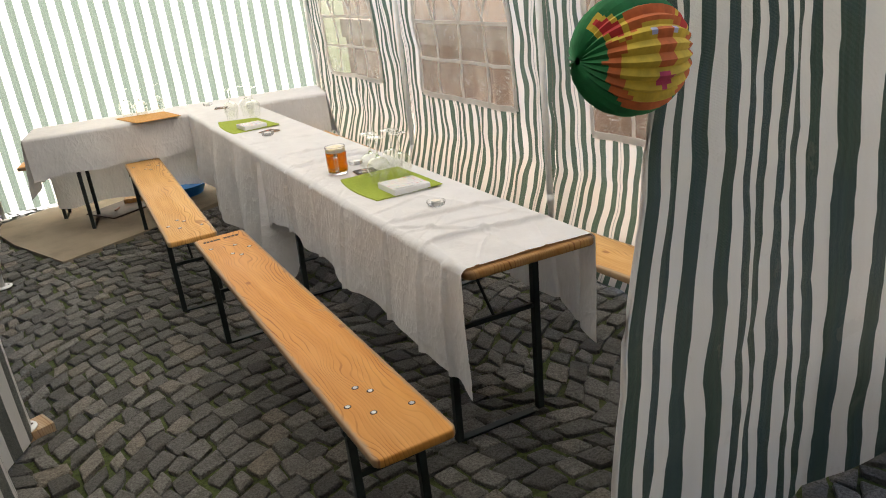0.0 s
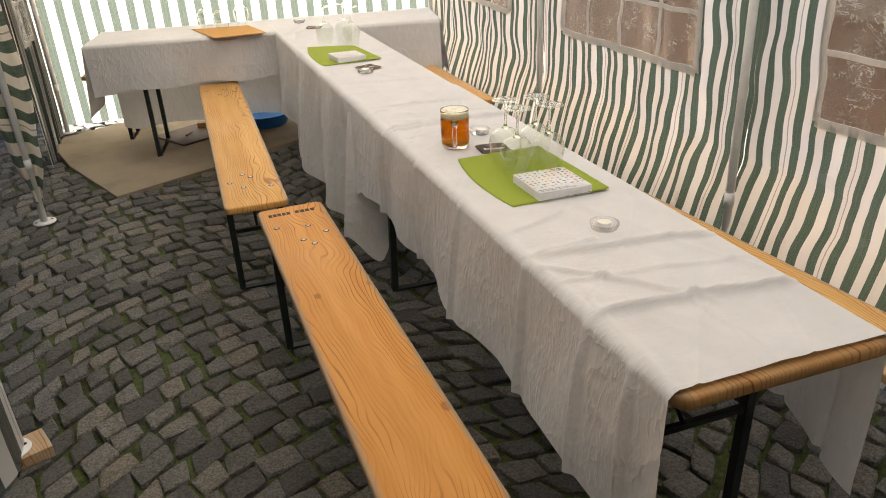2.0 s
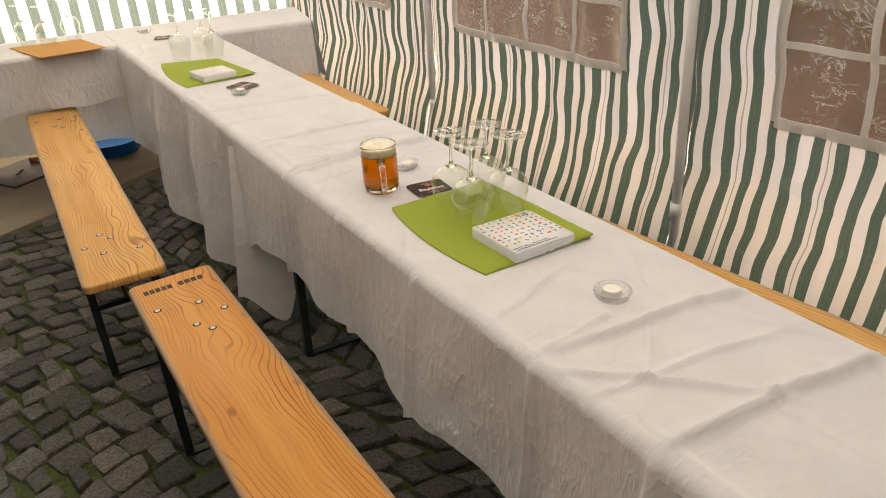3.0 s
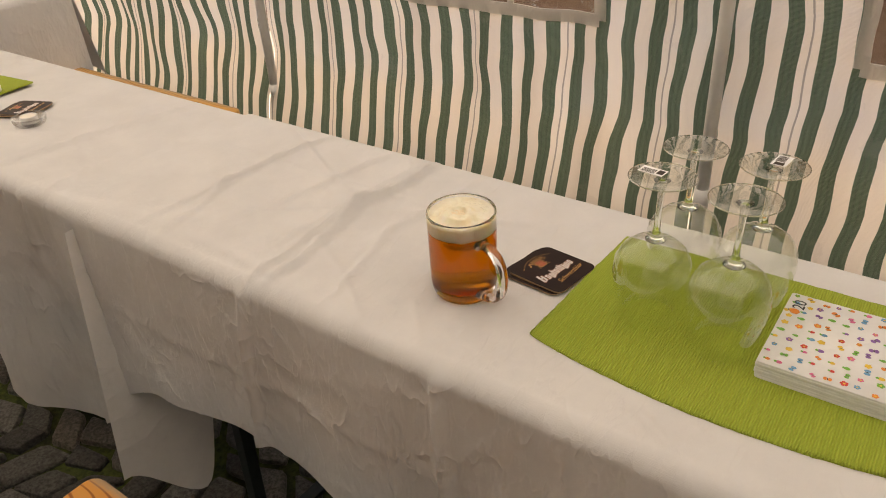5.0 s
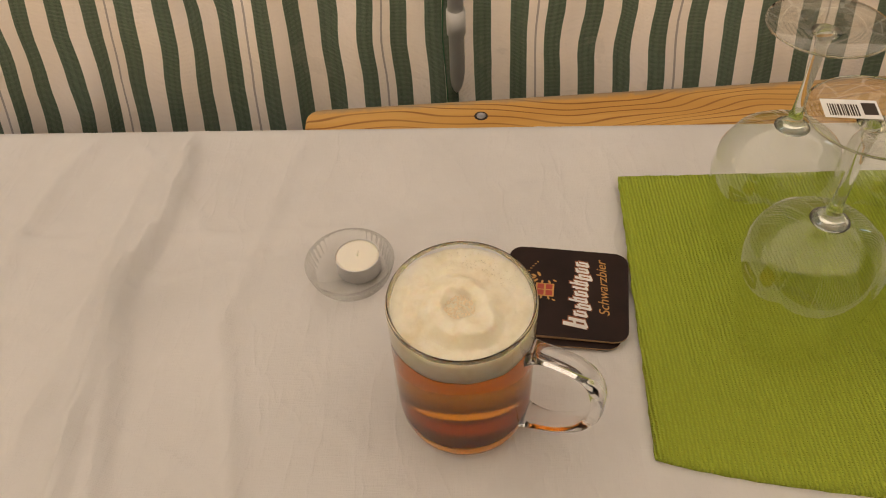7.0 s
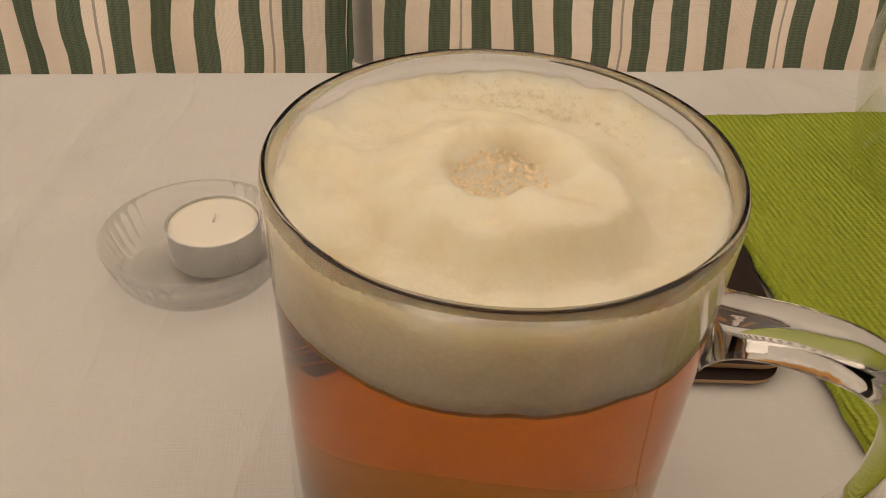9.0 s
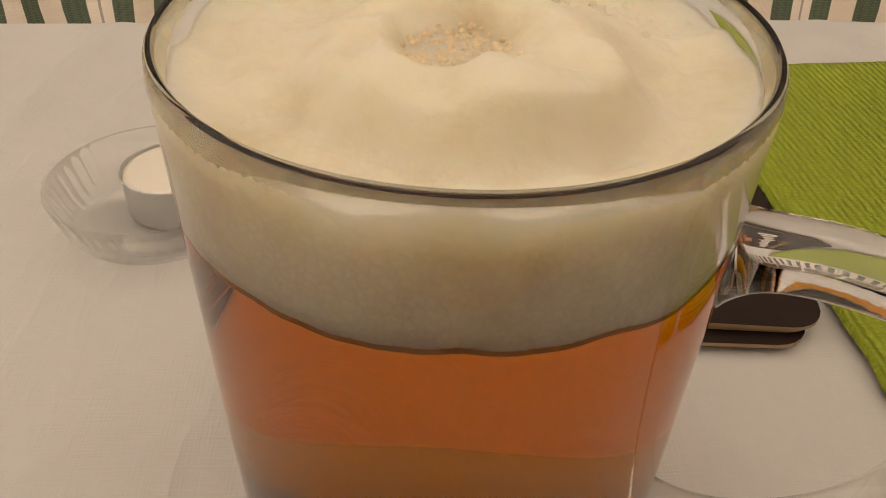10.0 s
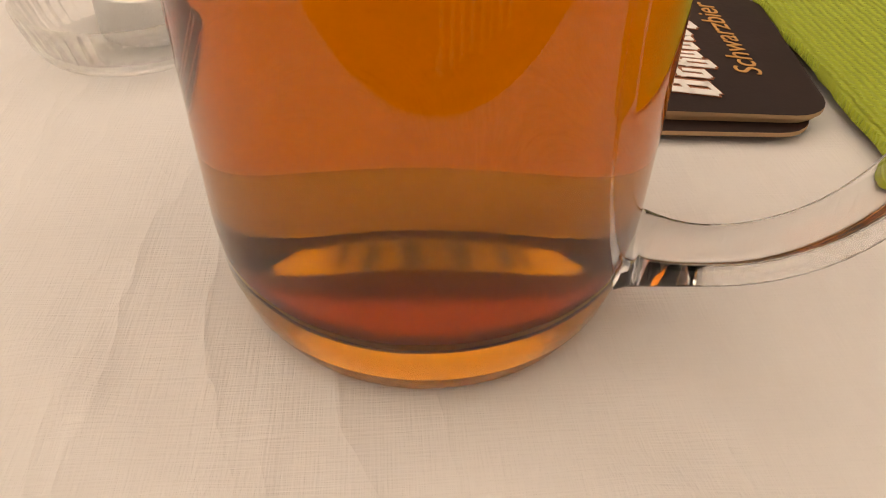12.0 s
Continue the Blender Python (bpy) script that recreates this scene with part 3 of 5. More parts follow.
window_panel("wall_west_far", "striped tent wall with plastic window beside the back corner", left_far_place, 4.72, 5.66, 2.05, 4.86, 5.42, 0.75, 1.6, 0.0, cols=2)


def left_near_place(u, z):
    y = 1.71 - u
    x = -0.868 - 0.087 * min(1, u * 3) + 0.022 * math.sin(u * 17 + 1.4 * fold(u, z, 1)) + 0.03 * fold(u * 2, z * 1.2, 8)
    return (x, y - (0.0 if u > 0.05 else 0.05 * (z - 0.4) * 0.2), z)


tagged(sheet("wall_west_near", left_near_place, steps(0, 2.5, 0.025), steps(0.02, 2.05, 0.06), fabric_side), "striped tent wall hanging loose beside the opening", "tent wall", kind="structure")


def front_place(u, z):
    edge = Vector((lerp_table([(0, 0.12), (0.7, 0.25), (0.9, 0.31), (1.2, 0.48), (1.5, 0.66), (2.05, 0.85)], z), lerp_table([(0, -0.70), (0.7, -0.635), (0.9, -0.60), (1.2, -0.475), (1.5, -0.34), (2.05, -0.30)], z)))
    knee = Vector((1.25, -0.325))
    wall = Vector((1.86, -0.42))
    total = 1.24
    if u < total:
        k = u / total
        p = edge.lerp(knee, k)
    else:
        p = knee.lerp(wall, (u - total) / 0.62)
    away = Vector((0.35, -0.93))
    wave = 0.007 * math.sin(u * 15 + 2.6 * fold(u * 1.4, z * 0.9, 5) + 0.5 * z) + 0.045 * fold(u * 2.2, z * 0.6, 12) + 0.007 * fold(u * 6, z * 13, 2)
    slip = 0.015 * fold(u * 2.2, z * 2.4, 21) + 0.006 * fold(u * 7, z * 6, 9)
    p = p + away * wave * min(1.0, 0.25 + u * 4)
    return (p.x + slip, p.y, z)


tagged(sheet("wall_front", front_place, steps(0, 1.86, 0.016), steps(0.012, 2.05, 0.04), fabric_front, u_shift=0.054), "wavy green and white striped entrance flap of the tent", "tent wall", kind="structure")
# pale hem along the flap's free edge
bm = bmesh.new()
tube(bm, [Vector(front_place(0.0, z)) for z in steps(0.012, 2.05, 0.05)], 0.006, 6)
hem = tagged(part("flap_hem", bm, white_tape), "pale stitched hem of the entrance flap", "hem", kind="structure")


def roof_place(u, z):
    x = -1.30 + u
    rise = 0.66 * (1 - abs(x - 0.45) / 1.75)
    return (x, -0.85 + z, 1.93 + rise + 0.01 * fold(u * 3, z * 2, 3))


tagged(sheet("ceiling", roof_place, steps(0.25, 3.29, 0.12, (1.75,)), steps(0, 6.62, 0.25), fabric_roof), "sunlit translucent tent roof of cream fabric", "tent roof", kind="structure")


def gable_place(u, z):
    x = -1.02 + u
    top = 1.93 + 0.66 * (1 - abs(x - 0.45) / 1.75)
    return (x, -0.64, 1.98 + (top - 1.97) * z)


tagged(sheet("wall_gable", gable_place, steps(0, 2.98, 0.1), steps(0, 1, 0.25), fabric_front), "striped gable over the tent's entrance", "tent wall", kind="structure")


def drape_place(u, z):
    right = lerp_table([(0.12, -0.955), (0.4, -0.90), (0.8, -0.86), (1.2, -0.88), (1.6, -0.93), (2.05, -0.98)], z)
    left = lerp_table([(0.12, -1.01), (0.4, -1.10), (0.8, -1.24), (1.2, -1.36), (2.05, -1.62)], z)
    x = left + (right - left) * u
    gather = 0.05 + 0.05 * min(1, z)
    y = 3.79 + gather * math.sin(u * 11 + 0.8 * z) * (0.35 + 0.65 * min(1, z)) + 0.03 * fold(u * 3, z * 2, 6)
    return (x, y, z - 0.10 * (u - 0.5) * min(1, z) + 0.03 * math.sin(u * 6) * min(1, z))


drape = thing("gathered_curtain", "gathered striped curtain tied to the white tent pole", "curtain")
sheet("fabric", drape_place, steps(0.25, 1.0, 0.012), steps(0.12, 2.05, 0.04), fabric_drape, drape)
sheet("window_film", drape_place, steps(-0.35, 0.25, 0.03), steps(0.62, 2.05, 0.05), film, drape, label="crumpled clear plastic window part")
sheet("border", drape_place, steps(-0.35, 0.25, 0.03), steps(0.50, 0.62, 0.03), white_tape, drape)


def tent_pole(x, y, height, label, lift=0.0, plate=True):
    th = thing("tent_pole", label, "tent pole", "poles of the tent frame", at=(x, y, lift))
    part("tube", tube(bmesh.new(), [(0, 0, 0.0), (0, 0, height * 0.5), (0, 0, height)], 0.018, 16), white_paint, th)
    bm = lathe([(0, 0.30), (0.0215, 0.30), (0.0215, 0.36), (0, 0.36)], 16)
    part("sleeve", bm, white_paint, th)
    if plate:
        part("foot_plate", lathe([(0, 0.0), (0.058, 0.0), (0.060, 0.003), (0.058, 0.007), (0.02, 0.008), (0, 0.008)], 28), white_paint, th)
        for s in (-1, 1):
            part("bolt_hole", lathe([(0, 0.0078), (0.007, 0.0078), (0.007, 0.0088), (0, 0.0088)], 12), ink, th).location = (0.038 * s, 0.012 * s, 0)
    return th


tent_pole(-0.983, 3.785, 2.05, "white round tent pole with flanged foot on the cobbles")
tent_pole(-0.905, 1.685, 2.0, "white tent pole with foot plate on a wooden block", 0.042)
tent_pole(-0.965, 5.60, 2.05, "white corner pole of the tent")
tent_pole(1.865, 1.775, 2.03, "pale tent pole between two striped walls", 0.0)
tent_pole(1.90, 3.545, 2.03, "pale tent pole in a gap of the striped wall", 0.0)
tent_pole(1.91, 5.47, 2.05, "pale corner pole of the tent", 0.0)
part_block = thing("wooden_block", "sawn wooden block under the pole's foot plate", "wooden block", at=(-0.885, 1.69, 0), turn=20)
box_part("board", (-0.085, 0.085, -0.06, 0.06, 0.0, 0.042), wood_block, part_block, 0.003)
strap = thing("green_post", "green painted post behind the gap in the tent wall", "post", at=(2.02, 1.80, 0))
part("shaft", box(bmesh.new(), -0.02, 0.02, -0.03, 0.03, 0, 2.0, 0.004), green_strap, strap)

# low wall close behind the windows
house = thing("garden_wall", "low neighbouring wall with brown plinth and pale plaster", "garden wall")
box_part("plinth", (3.25, 3.6, -4.0, 8.0, -0.02, 0.81), plinth_mat, house, 0.01, "brown rendered plinth")
box_part("ledge", (3.20, 3.6, -4.0, 8.0, 0.81, 1.04), ledge_mat, house, 0.01, "pale stone ledge")
box_part("wall", (3.27, 3.6, -4.0, 8.0, 1.04, 1.40), plaster_mat, house, 0.01, "pale pink plaster wall")
# ground strip added as a reflector that brightens the tent wall from outside
path = tagged(part("bounce_strip", box(bmesh.new(), 2.02, 3.24, -4.0, 8.0, -0.02, 0.022), bounce_mat, soft=False), "pale ground strip added to bounce sunlight onto the tent wall", "path", kind="structure")
# unseen wall, added to keep sky light from the west off the yard
yard = thing("blocker_wall", "unseen plain wall added to keep sky light off the yard", "house")
box_part("wall", (-3.2, -2.8, -4.4, 10.0, -0.02, 11.0), blocker_mat, yard, 0.01)
# unseen wall, added to keep blue sky out of the glasses' reflections
yard4 = thing("blocker_wall", "unseen pale wall added to hide the low eastern sky", "house")
box_part("wall", (6.0, 6.4, -6.0, 10.0, -0.02, 4.0), plaster_mat, yard4, 0.01)
# unseen ceiling, added to shade the entrance from the sky
entry_shade = tagged(new("shade_ceiling"), "unseen dark ceiling added to shade the way to the tent", "ceiling", kind="structure")
box_part("boards", (-2.79, 3.2, -3.59, -1.75, 2.75, 2.80), blocker_mat, entry_shade, 0.004)
# unseen wall, added behind the entrance to hold off sky light
yard2 = thing("blocker_wall", "unseen plain wall added behind the entrance to hold off sky light", "house")
box_part("wall", (-2.8, 3.6, -4.0, -3.6, -0.02, 7.0), blocker_mat, yard2, 0.01)
# unseen wall, added so that the ground at the open side lies in shade
yard3 = thing("blocker_wall", "unseen plain wall added to keep sun off the tent's open side", "house")
box_part("wall", (-8.0, -1.06, 6.1, 6.5, -0.02, 9.0), blocker_mat, yard3, 0.01)


# ---- tables and benches ----
def plank(bm, x0, x1, y0, y1, z0, z1, r=0.03, edge=0.006):
    """A board with rounded corners and eased edges."""
    def ring(inset, z):
        pts = []
        rr = max(r - inset, 0.004)
        for cx, cy, a0 in ((x1 - r, y1 - r, 0), (x0 + r, y1 - r, 90), (x0 + r, y0 + r, 180), (x1 - r, y0 + r, 270)):
            for k in range(5):
                a = radians(a0 + 22.5 * k)
                pts.append(bm.verts.new((cx + rr * math.cos(a), cy + rr * math.sin(a), z)))
        return pts
    rings = [ring(edge, z0), ring(edge * 0.3, z0 + edge * 0.3), ring(0, z0 + edge), ring(0, z1 - edge), ring(edge * 0.3, z1 - edge * 0.3), ring(edge, z1)]
    n = len(rings[0])
    for a, b in zip(rings, rings[1:]):
        for i in range(n):
            bm.faces.new((a[i], a[(i + 1) % n], b[(i + 1) % n], b[i]))
    bm.faces.new(rings[0][::-1])
    bm.faces.new(rings[-1])
    return bm


def leg_frame(th, x0, x1, y, top, toward):
    """A folding steel leg frame: two legs, foot rail, upper rail and a brace to the board."""
    for x in (x0, x1):
        part("leg", box(bmesh.new(), x - 0.013, x + 0.013, y - 0.013, y + 0.013, 0.004, top, 0.002), leg_paint, th, soft=False)
    part("foot_rail", box(bmesh.new(), x0, x1, y - 0.016, y + 0.016, 0.002, 0.012, 0.002), leg_paint, th, soft=False)
    part("upper_rail", box(bmesh.new(), x0 - 0.02, x1 + 0.02, y - 0.012, y + 0.012, top - 0.022, top - 0.001, 0.002), leg_paint, th, soft=False)
    mid = (x0 + x1) / 2
    part("brace", tube(bmesh.new(), [(mid, y, top * 0.62), (mid, y + toward * 0.16, top * 0.85), (mid, y + toward * 0.30, top - 0.006)], 0.006, 8), leg_paint, th)
    part("cross_rail", box(bmesh.new(), x0, x1, y - 0.008, y + 0.008, top * 0.6, top * 0.6 + 0.018, 0.002), leg_paint, th, soft=False)


def bench(label, at, turn, length, board_mat, screws=True, marks=False, height=0.478):
    th = thing("beer_bench", label, "bench", "benches along the tables", at=at, turn=turn)
    part("seat", plank(bmesh.new(), 0, 0.25, 0, length, height - 0.029, height, 0.026, 0.006), board_mat, th)
    leg_frame(th, 0.02, 0.23, 0.24, height - 0.029, 1)
    leg_frame(th, 0.02, 0.23, length - 0.24, height - 0.029, -1)
    if screws:
        for x, y in ((0.045, 0.29), (0.205, 0.19), (0.095, 0.215), (0.135, 0.33), (0.105, 0.375)):
            for yy, xx in ((y, x), (length - y, 0.25 - x)):
                bm = lathe([(0, 0.0), (0.0075, 0.0), (0.0075, 0.0010), (0.0055, 0.0014), (0.005, 0.0006), (0, 0.0006)], 14)
                part("screw", bm, steel, th).location = (xx, yy, height + 0.0003)
                # flat dark disc that stands for the shade in the screw's recess
                part("recess_shade_disc", lathe([(0, -0.001), (0.0118, -0.001), (0.0112, 0.0004), (0, 0.0004)], 14), ink, th).location = (xx, yy, height)
    if marks:
        # two stencilled words, kept as plain bars
        for a, b in ((0.035, 0.120), (0.135, 0.212)):
            n = 5 if a < 0.1 else 4
            for k in range(n):
                w = (b - a) / n
                bm = box(bmesh.new(), a + k * w, a + k * w + w * 0.78, length - 0.083, length - 0.058, height + 0.0002, height + 0.0006)
                part("stencil_mark", bm, ink, th, soft=False)
    return th


bench("orange varnished wooden bench with dark metal legs and screws", (0, 0, 0), 0, 2.2, wood, marks=True)
bench("pale grained wooden bench running under the cross table", (-0.110, 2.295, -0.006), -2.1, 2.2, wood_light)
bench("varnished wooden bench between table and tent wall", (1.282, -0.20, 0), 4.2, 2.2, wood_light)
bench("varnished wooden bench beside the far table", (1.205, 3.20, 0), 0.0, 2.15, wood_light)
bench("wooden bench behind the cross table at the back wall", (-0.70, 5.40, 0), -101.5, 2.2, wood)


def beer_table(label, at, turn, length, width=0.5, height=0.763):
    th = thing("beer_table", label, "table", "folding beer tables", at=at, turn=turn)
    part("tabletop", plank(bmesh.new(), 0, width, 0, length, height - 0.030, height, 0.03, 0.008), wood_edge, th, "dark worn wooden board")
    leg_frame(th, 0.06, width - 0.08, 0.26, height - 0.030, 1)
    leg_frame(th, 0.06, width - 0.08, length - 0.28, height - 0.030, -1)
    return th


beer_table("folding wooden table with dark steel legs under a white cloth", (0.484, 0.29, 0), 0, 2.2)
beer_table("second folding table in line under a white cloth", (0.493, 2.50, 0), 0, 1.80, 0.478, 0.757)
CROSS = (-0.615, 4.60, 0.0)
beer_table("folding table set across the end of the row", (CROSS[0] + 0.10, CROSS[1] + 0.49, 0), -101.5, 2.15)


def tablecloth(name, label, x0, x1, y0, y1, z, left, right, step, seed, at=(0, 0, 0), turn=0.0, crease=1.0, mat=None, lines=(), presses=(), calm=()):
    """A cloth over a table: left(y) and right(y) give the height of its hems."""
    th = thing(name, label, "tablecloth", "white tablecloths", at=at, turn=turn)
    if not turn:
        th.matrix_basis = LEANING
    bm = bmesh.new()
    ys = steps(y0, y1, step)
    r = 0.017
    rows = []
    for y in ys:
        row = []
        hl, hr = left(y), right(y)

        def hang(side, hem):
            edge_x = x0 if side < 0 else x1
            pts = []
            n = 40
            depth = max(z - r - hem, 0.0)
            for k in range(n + 1):
                d = depth * (1 - k / n)
                q = d / 0.35
                wave = 0.020 * q * math.sin(y * 11 + seed + 1.8 * fold(y * 1.6, d * 1.2, seed)) + 0.030 * q * fold(y * 3.2, d * 0.8, seed + 3) + 0.006 * fold(y * 11, d * 7, seed) * min(1, q * 2)
                press = sum(math.exp(-((y - f - 0.05 * d * math.sin(f * 7)) / 0.010) ** 2) for f in presses)
                level = math.exp(-((d - 0.165 - 0.012 * fold(y * 2, 0.5, seed)) / 0.006) ** 2)
                crumple = (1 - min(1.0, abs(fold(y * 7 + d * 3, d * 9 - y * 2, seed + 11)) * 7)) ** 2
                out = r * 0.25 + 0.012 * q + wave + 0.018 * press * min(1, q * 3 + 0.35) + 0.0018 * level + 0.0026 * crumple * min(1, q * 3)
                pts.append((edge_x + side * out, y + 0.012 * q * fold(y * 3, d, seed + 5), z - r - d))
            return pts
        row += hang(-1, hl)
        row.append((x0 + r * 0.35, y, z - r * 0.3))
        n = 84
        for k in range(n + 1):
            x = x0 + r + (x1 - x0 - 2 * r) * k / n
            # long soft creases that run aslant, and fold lines from storage
            a = fold(x * 2.4 + y * 1.1, y * 1.3 - x * 0.8, seed)
            ridge = (1 - min(1.0, abs(a) * 9)) ** 2
            b = fold(x * 3.4 - y * 2.6, y * 0.8 + x * 1.1, seed + 8)
            ridge2 = (1 - min(1.0, abs(b) * 12)) ** 2
            fade = min(1.0, (x - x0) / 0.05, (x1 - x) / 0.05)
            h = (0.0042 * ridge + 0.0030 * ridge2 + 0.0016 * max(0.0, fold(x * 9, y * 9, seed + 2))) * crease * max(0.15, fade)
            for ax, ay, bx, by, width, tall in lines:
                L = math.hypot(bx - ax, by - ay)
                along = ((x - ax) * (bx - ax) + (y - ay) * (by - ay)) / L
                off = ((x - ax) * (by - ay) - (y - ay) * (bx - ax)) / L + 0.012 * fold(along * 6, ax * 9, seed)
                if -0.08 < along < L + 0.08 and abs(off) < width * 4:
                    ends = max(0.0, min(1.0, (along + 0.08) / 0.12, (L + 0.08 - along) / 0.12))
                    # steep on one side, easing out on the other
                    soft_side = max(0.0065, width * (0.42 if off > 0 else 0.8))
                    h += 2.7 * tall * ends * max(0.1, fade) * math.exp(-abs(off / soft_side) ** 1.4)
            for cx, cy, rx, ry in calm:
                near_by = max(abs(x - cx) / rx, abs(y - cy) / ry)
                if near_by < 1.35:
                    h *= max(0.06, min(1.0, (near_by - 1.0) / 0.35))
            row.append((x, y, z + h))
        row.append((x1 - r * 0.35, y, z - r * 0.3))
        row += hang(1, hr)[::-1]
        rows.append([bm.verts.new(p) for p in row])
    for a, b in zip(rows, rows[1:]):
        for i in range(len(a) - 1):
            bm.faces.new((a[i], a[i + 1], b[i + 1], b[i]))
    part("cloth", bm, mat or cloth_white, th)
    return th


def hem_table(table, ripple=0.012, seed=0.0):
    return lambda y: lerp_table(table, y) + ripple * math.sin(y * 13 + seed) + ripple * 0.8 * fold(y * 4, seed, 2)


tablecloth("tablecloth", "white cotton tablecloth with creases, hanging deep at the near corner", 0.478, 0.988, 0.31, 2.555, 0.7715,
           hem_table([(0.31, 0.325), (0.40, 0.37), (0.7, 0.405), (1.3, 0.405), (1.9, 0.43), (2.3, 0.44), (2.52, 0.33)]),
           hem_table([(0.31, 0.36), (0.6, 0.43), (2.5, 0.43)], 0.01, 2), 0.0062, 1.0, at=(0, 0, 0), crease=1.5, calm=((0.74, 1.386, 0.165, 0.222), (0.6442, 1.7323, 0.055, 0.055), (0.7723, 1.8314, 0.04, 0.04), (0.738, 0.95, 0.04, 0.04), (0.7535, 1.645, 0.055, 0.055)), presses=(0.42, 0.585, 0.87, 1.28, 1.66, 2.02), lines=[
               (0.48, 0.885, 0.72, 0.905, 0.014, 0.0040), (0.48, 0.845, 0.73, 0.565, 0.012, 0.0050), (0.50, 0.585, 0.97, 0.54, 0.022, 0.0080), (0.55, 0.868, 0.98, 0.82, 0.018, 0.0065),
               (0.49, 0.35, 0.515, 0.58, 0.008, 0.0035), (0.722, 0.37, 0.714, 0.57, 0.006, 0.0022), (0.49, 0.74, 0.95, 0.68, 0.010, 0.0035), (0.50, 1.02, 0.74, 1.10, 0.012, 0.0035),
               (0.47, 2.02, 0.96, 2.014, 0.010, 0.0065), (0.49, 1.985, 0.80, 2.02, 0.014, 0.0050), (0.60, 2.06, 0.93, 2.035, 0.010, 0.0035), (0.56, 2.31, 0.94, 2.30, 0.010, 0.0045), (0.49, 2.24, 0.72, 2.31, 0.009, 0.0030),
               (0.66, 2.17, 0.95, 2.12, 0.016, 0.0030), (0.815, 1.62, 0.815, 2.50, 0.004, 0.0012), (0.50, 1.88, 0.72, 1.93, 0.008, 0.0024), (0.49, 1.70, 0.60, 1.80, 0.007, 0.0016), (0.50, 1.56, 0.60, 1.62, 0.007, 0.0016), (0.70, 1.93, 0.96, 1.90, 0.008, 0.0018)])
tablecloth("tablecloth", "white tablecloth on the far table, its hem hanging low", 0.482, 0.982, 2.47, 4.74, 0.7675,
           hem_table([(2.46, 0.24), (2.7, 0.16), (3.0, 0.13), (3.4, 0.14), (3.9, 0.27), (4.30, 0.38), (4.36, 0.42), (4.40, 0.757), (4.8, 0.757)], 0.010, 1),
           hem_table([(2.4, 0.45), (4.2, 0.45), (4.26, 0.757), (4.8, 0.757)], 0.006, 4), 0.012, 7.0, crease=0.8, calm=((0.68, 3.44, 0.18, 0.27), (0.74, 3.75, 0.12, 0.12), (0.715, 3.055, 0.06, 0.06), (0.672, 2.955, 0.045, 0.045), (0.728, 4.35, 0.06, 0.06), (0.679, 4.58, 0.05, 0.05)), presses=(2.66, 3.1, 3.62, 4.1), lines=[(0.48, 2.585, 0.62, 2.60, 0.010, 0.004), (0.50, 2.80, 0.95, 2.72, 0.014, 0.004), (0.50, 3.40, 0.95, 3.46, 0.014, 0.004)])
# the far cloth's end that hangs down between the two tables
bm = bmesh.new()
rows = []
for i in range(19):
    u = i / 18
    hem = lerp_table([(0.0, 0.20), (0.5, 0.065), (1.0, 0.33)], u)
    col = []
    for k in range(11):
        v = k / 10
        x = (0.37 + 0.29 * u) * (1 - v) + (0.455 + 0.30 * u) * v
        y = (2.425 - 0.03 * math.sin(u * 3.0)) * (1 - v) + 2.478 * v + 0.012 * math.sin(u * 9) * (1 - v)
        col.append(bm.verts.new((x, y, hem + (0.735 - hem) * v)))
    rows.append(col)
for a, b in zip(rows, rows[1:]):
    for k in range(10):
        bm.faces.new((a[k], b[k], b[k + 1], a[k + 1]))
flap = thing("cloth_end", "white cloth end hanging down between the two tables", "tablecloth", "white tablecloths")
part("cloth", bm, cloth_back, flap)
tablecloth("tablecloth", "white tablecloth over the cross table, long at its back", -0.005, 0.505, -0.03, 2.16, 0.7660,
           hem_table([(0.0, 0.10), (2.2, 0.12)], 0.006, 3), hem_table([(0.0, 0.46), (0.6, 0.49), (1.5, 0.50), (2.2, 0.40)], 0.008, 5), 0.03, 4.0,
           at=(CROSS[0] + 0.10, CROSS[1] + 0.49, 0), turn=-101.5, crease=0.5)
# the cross cloth's folded-down ends
for yy, lab in ((-0.035, "west"), (2.165, "east")):
    bm = bmesh.new()
    rows = []
    for x in steps(0.0, 0.50, 0.025):
        hem = 0.44 + 0.03 * math.sin(x * 9) - (0.10 if lab == "west" else 0.0)
        s = -1 if yy < 1 else 1
        rows.append([bm.verts.new((x, yy + s * (0.004 + 0.05 * (1 - k / 8) * (0.5 + 0.5 * math.sin(x * 17))), hem + (0.760 - hem) * k / 8)) for k in range(9)])
    for a, b in zip(rows, rows[1:]):
        for k in range(8):
            bm.faces.new((a[k], b[k], b[k + 1], a[k + 1]))
    th = thing("cloth_end", "white cloth end folded down over the cross table's edge", "tablecloth", "white tablecloths", at=(CROSS[0] + 0.10, CROSS[1] + 0.49, 0), turn=-101.5)
    part("cloth", bm, cloth_back, th)

ZT = 0.7722  # top of the near cloth, on which things stand
ZF = 0.7690  # top of the far cloth


# ---- beer mug ----
mug = thing("beer_mug", "glass mug of amber beer with creamy foam on the white cloth", "beer mug", at=(0.6442, 1.7323, 0.7730), lean=False)
RIM = 0.1275
BEER_TOP = 0.1030
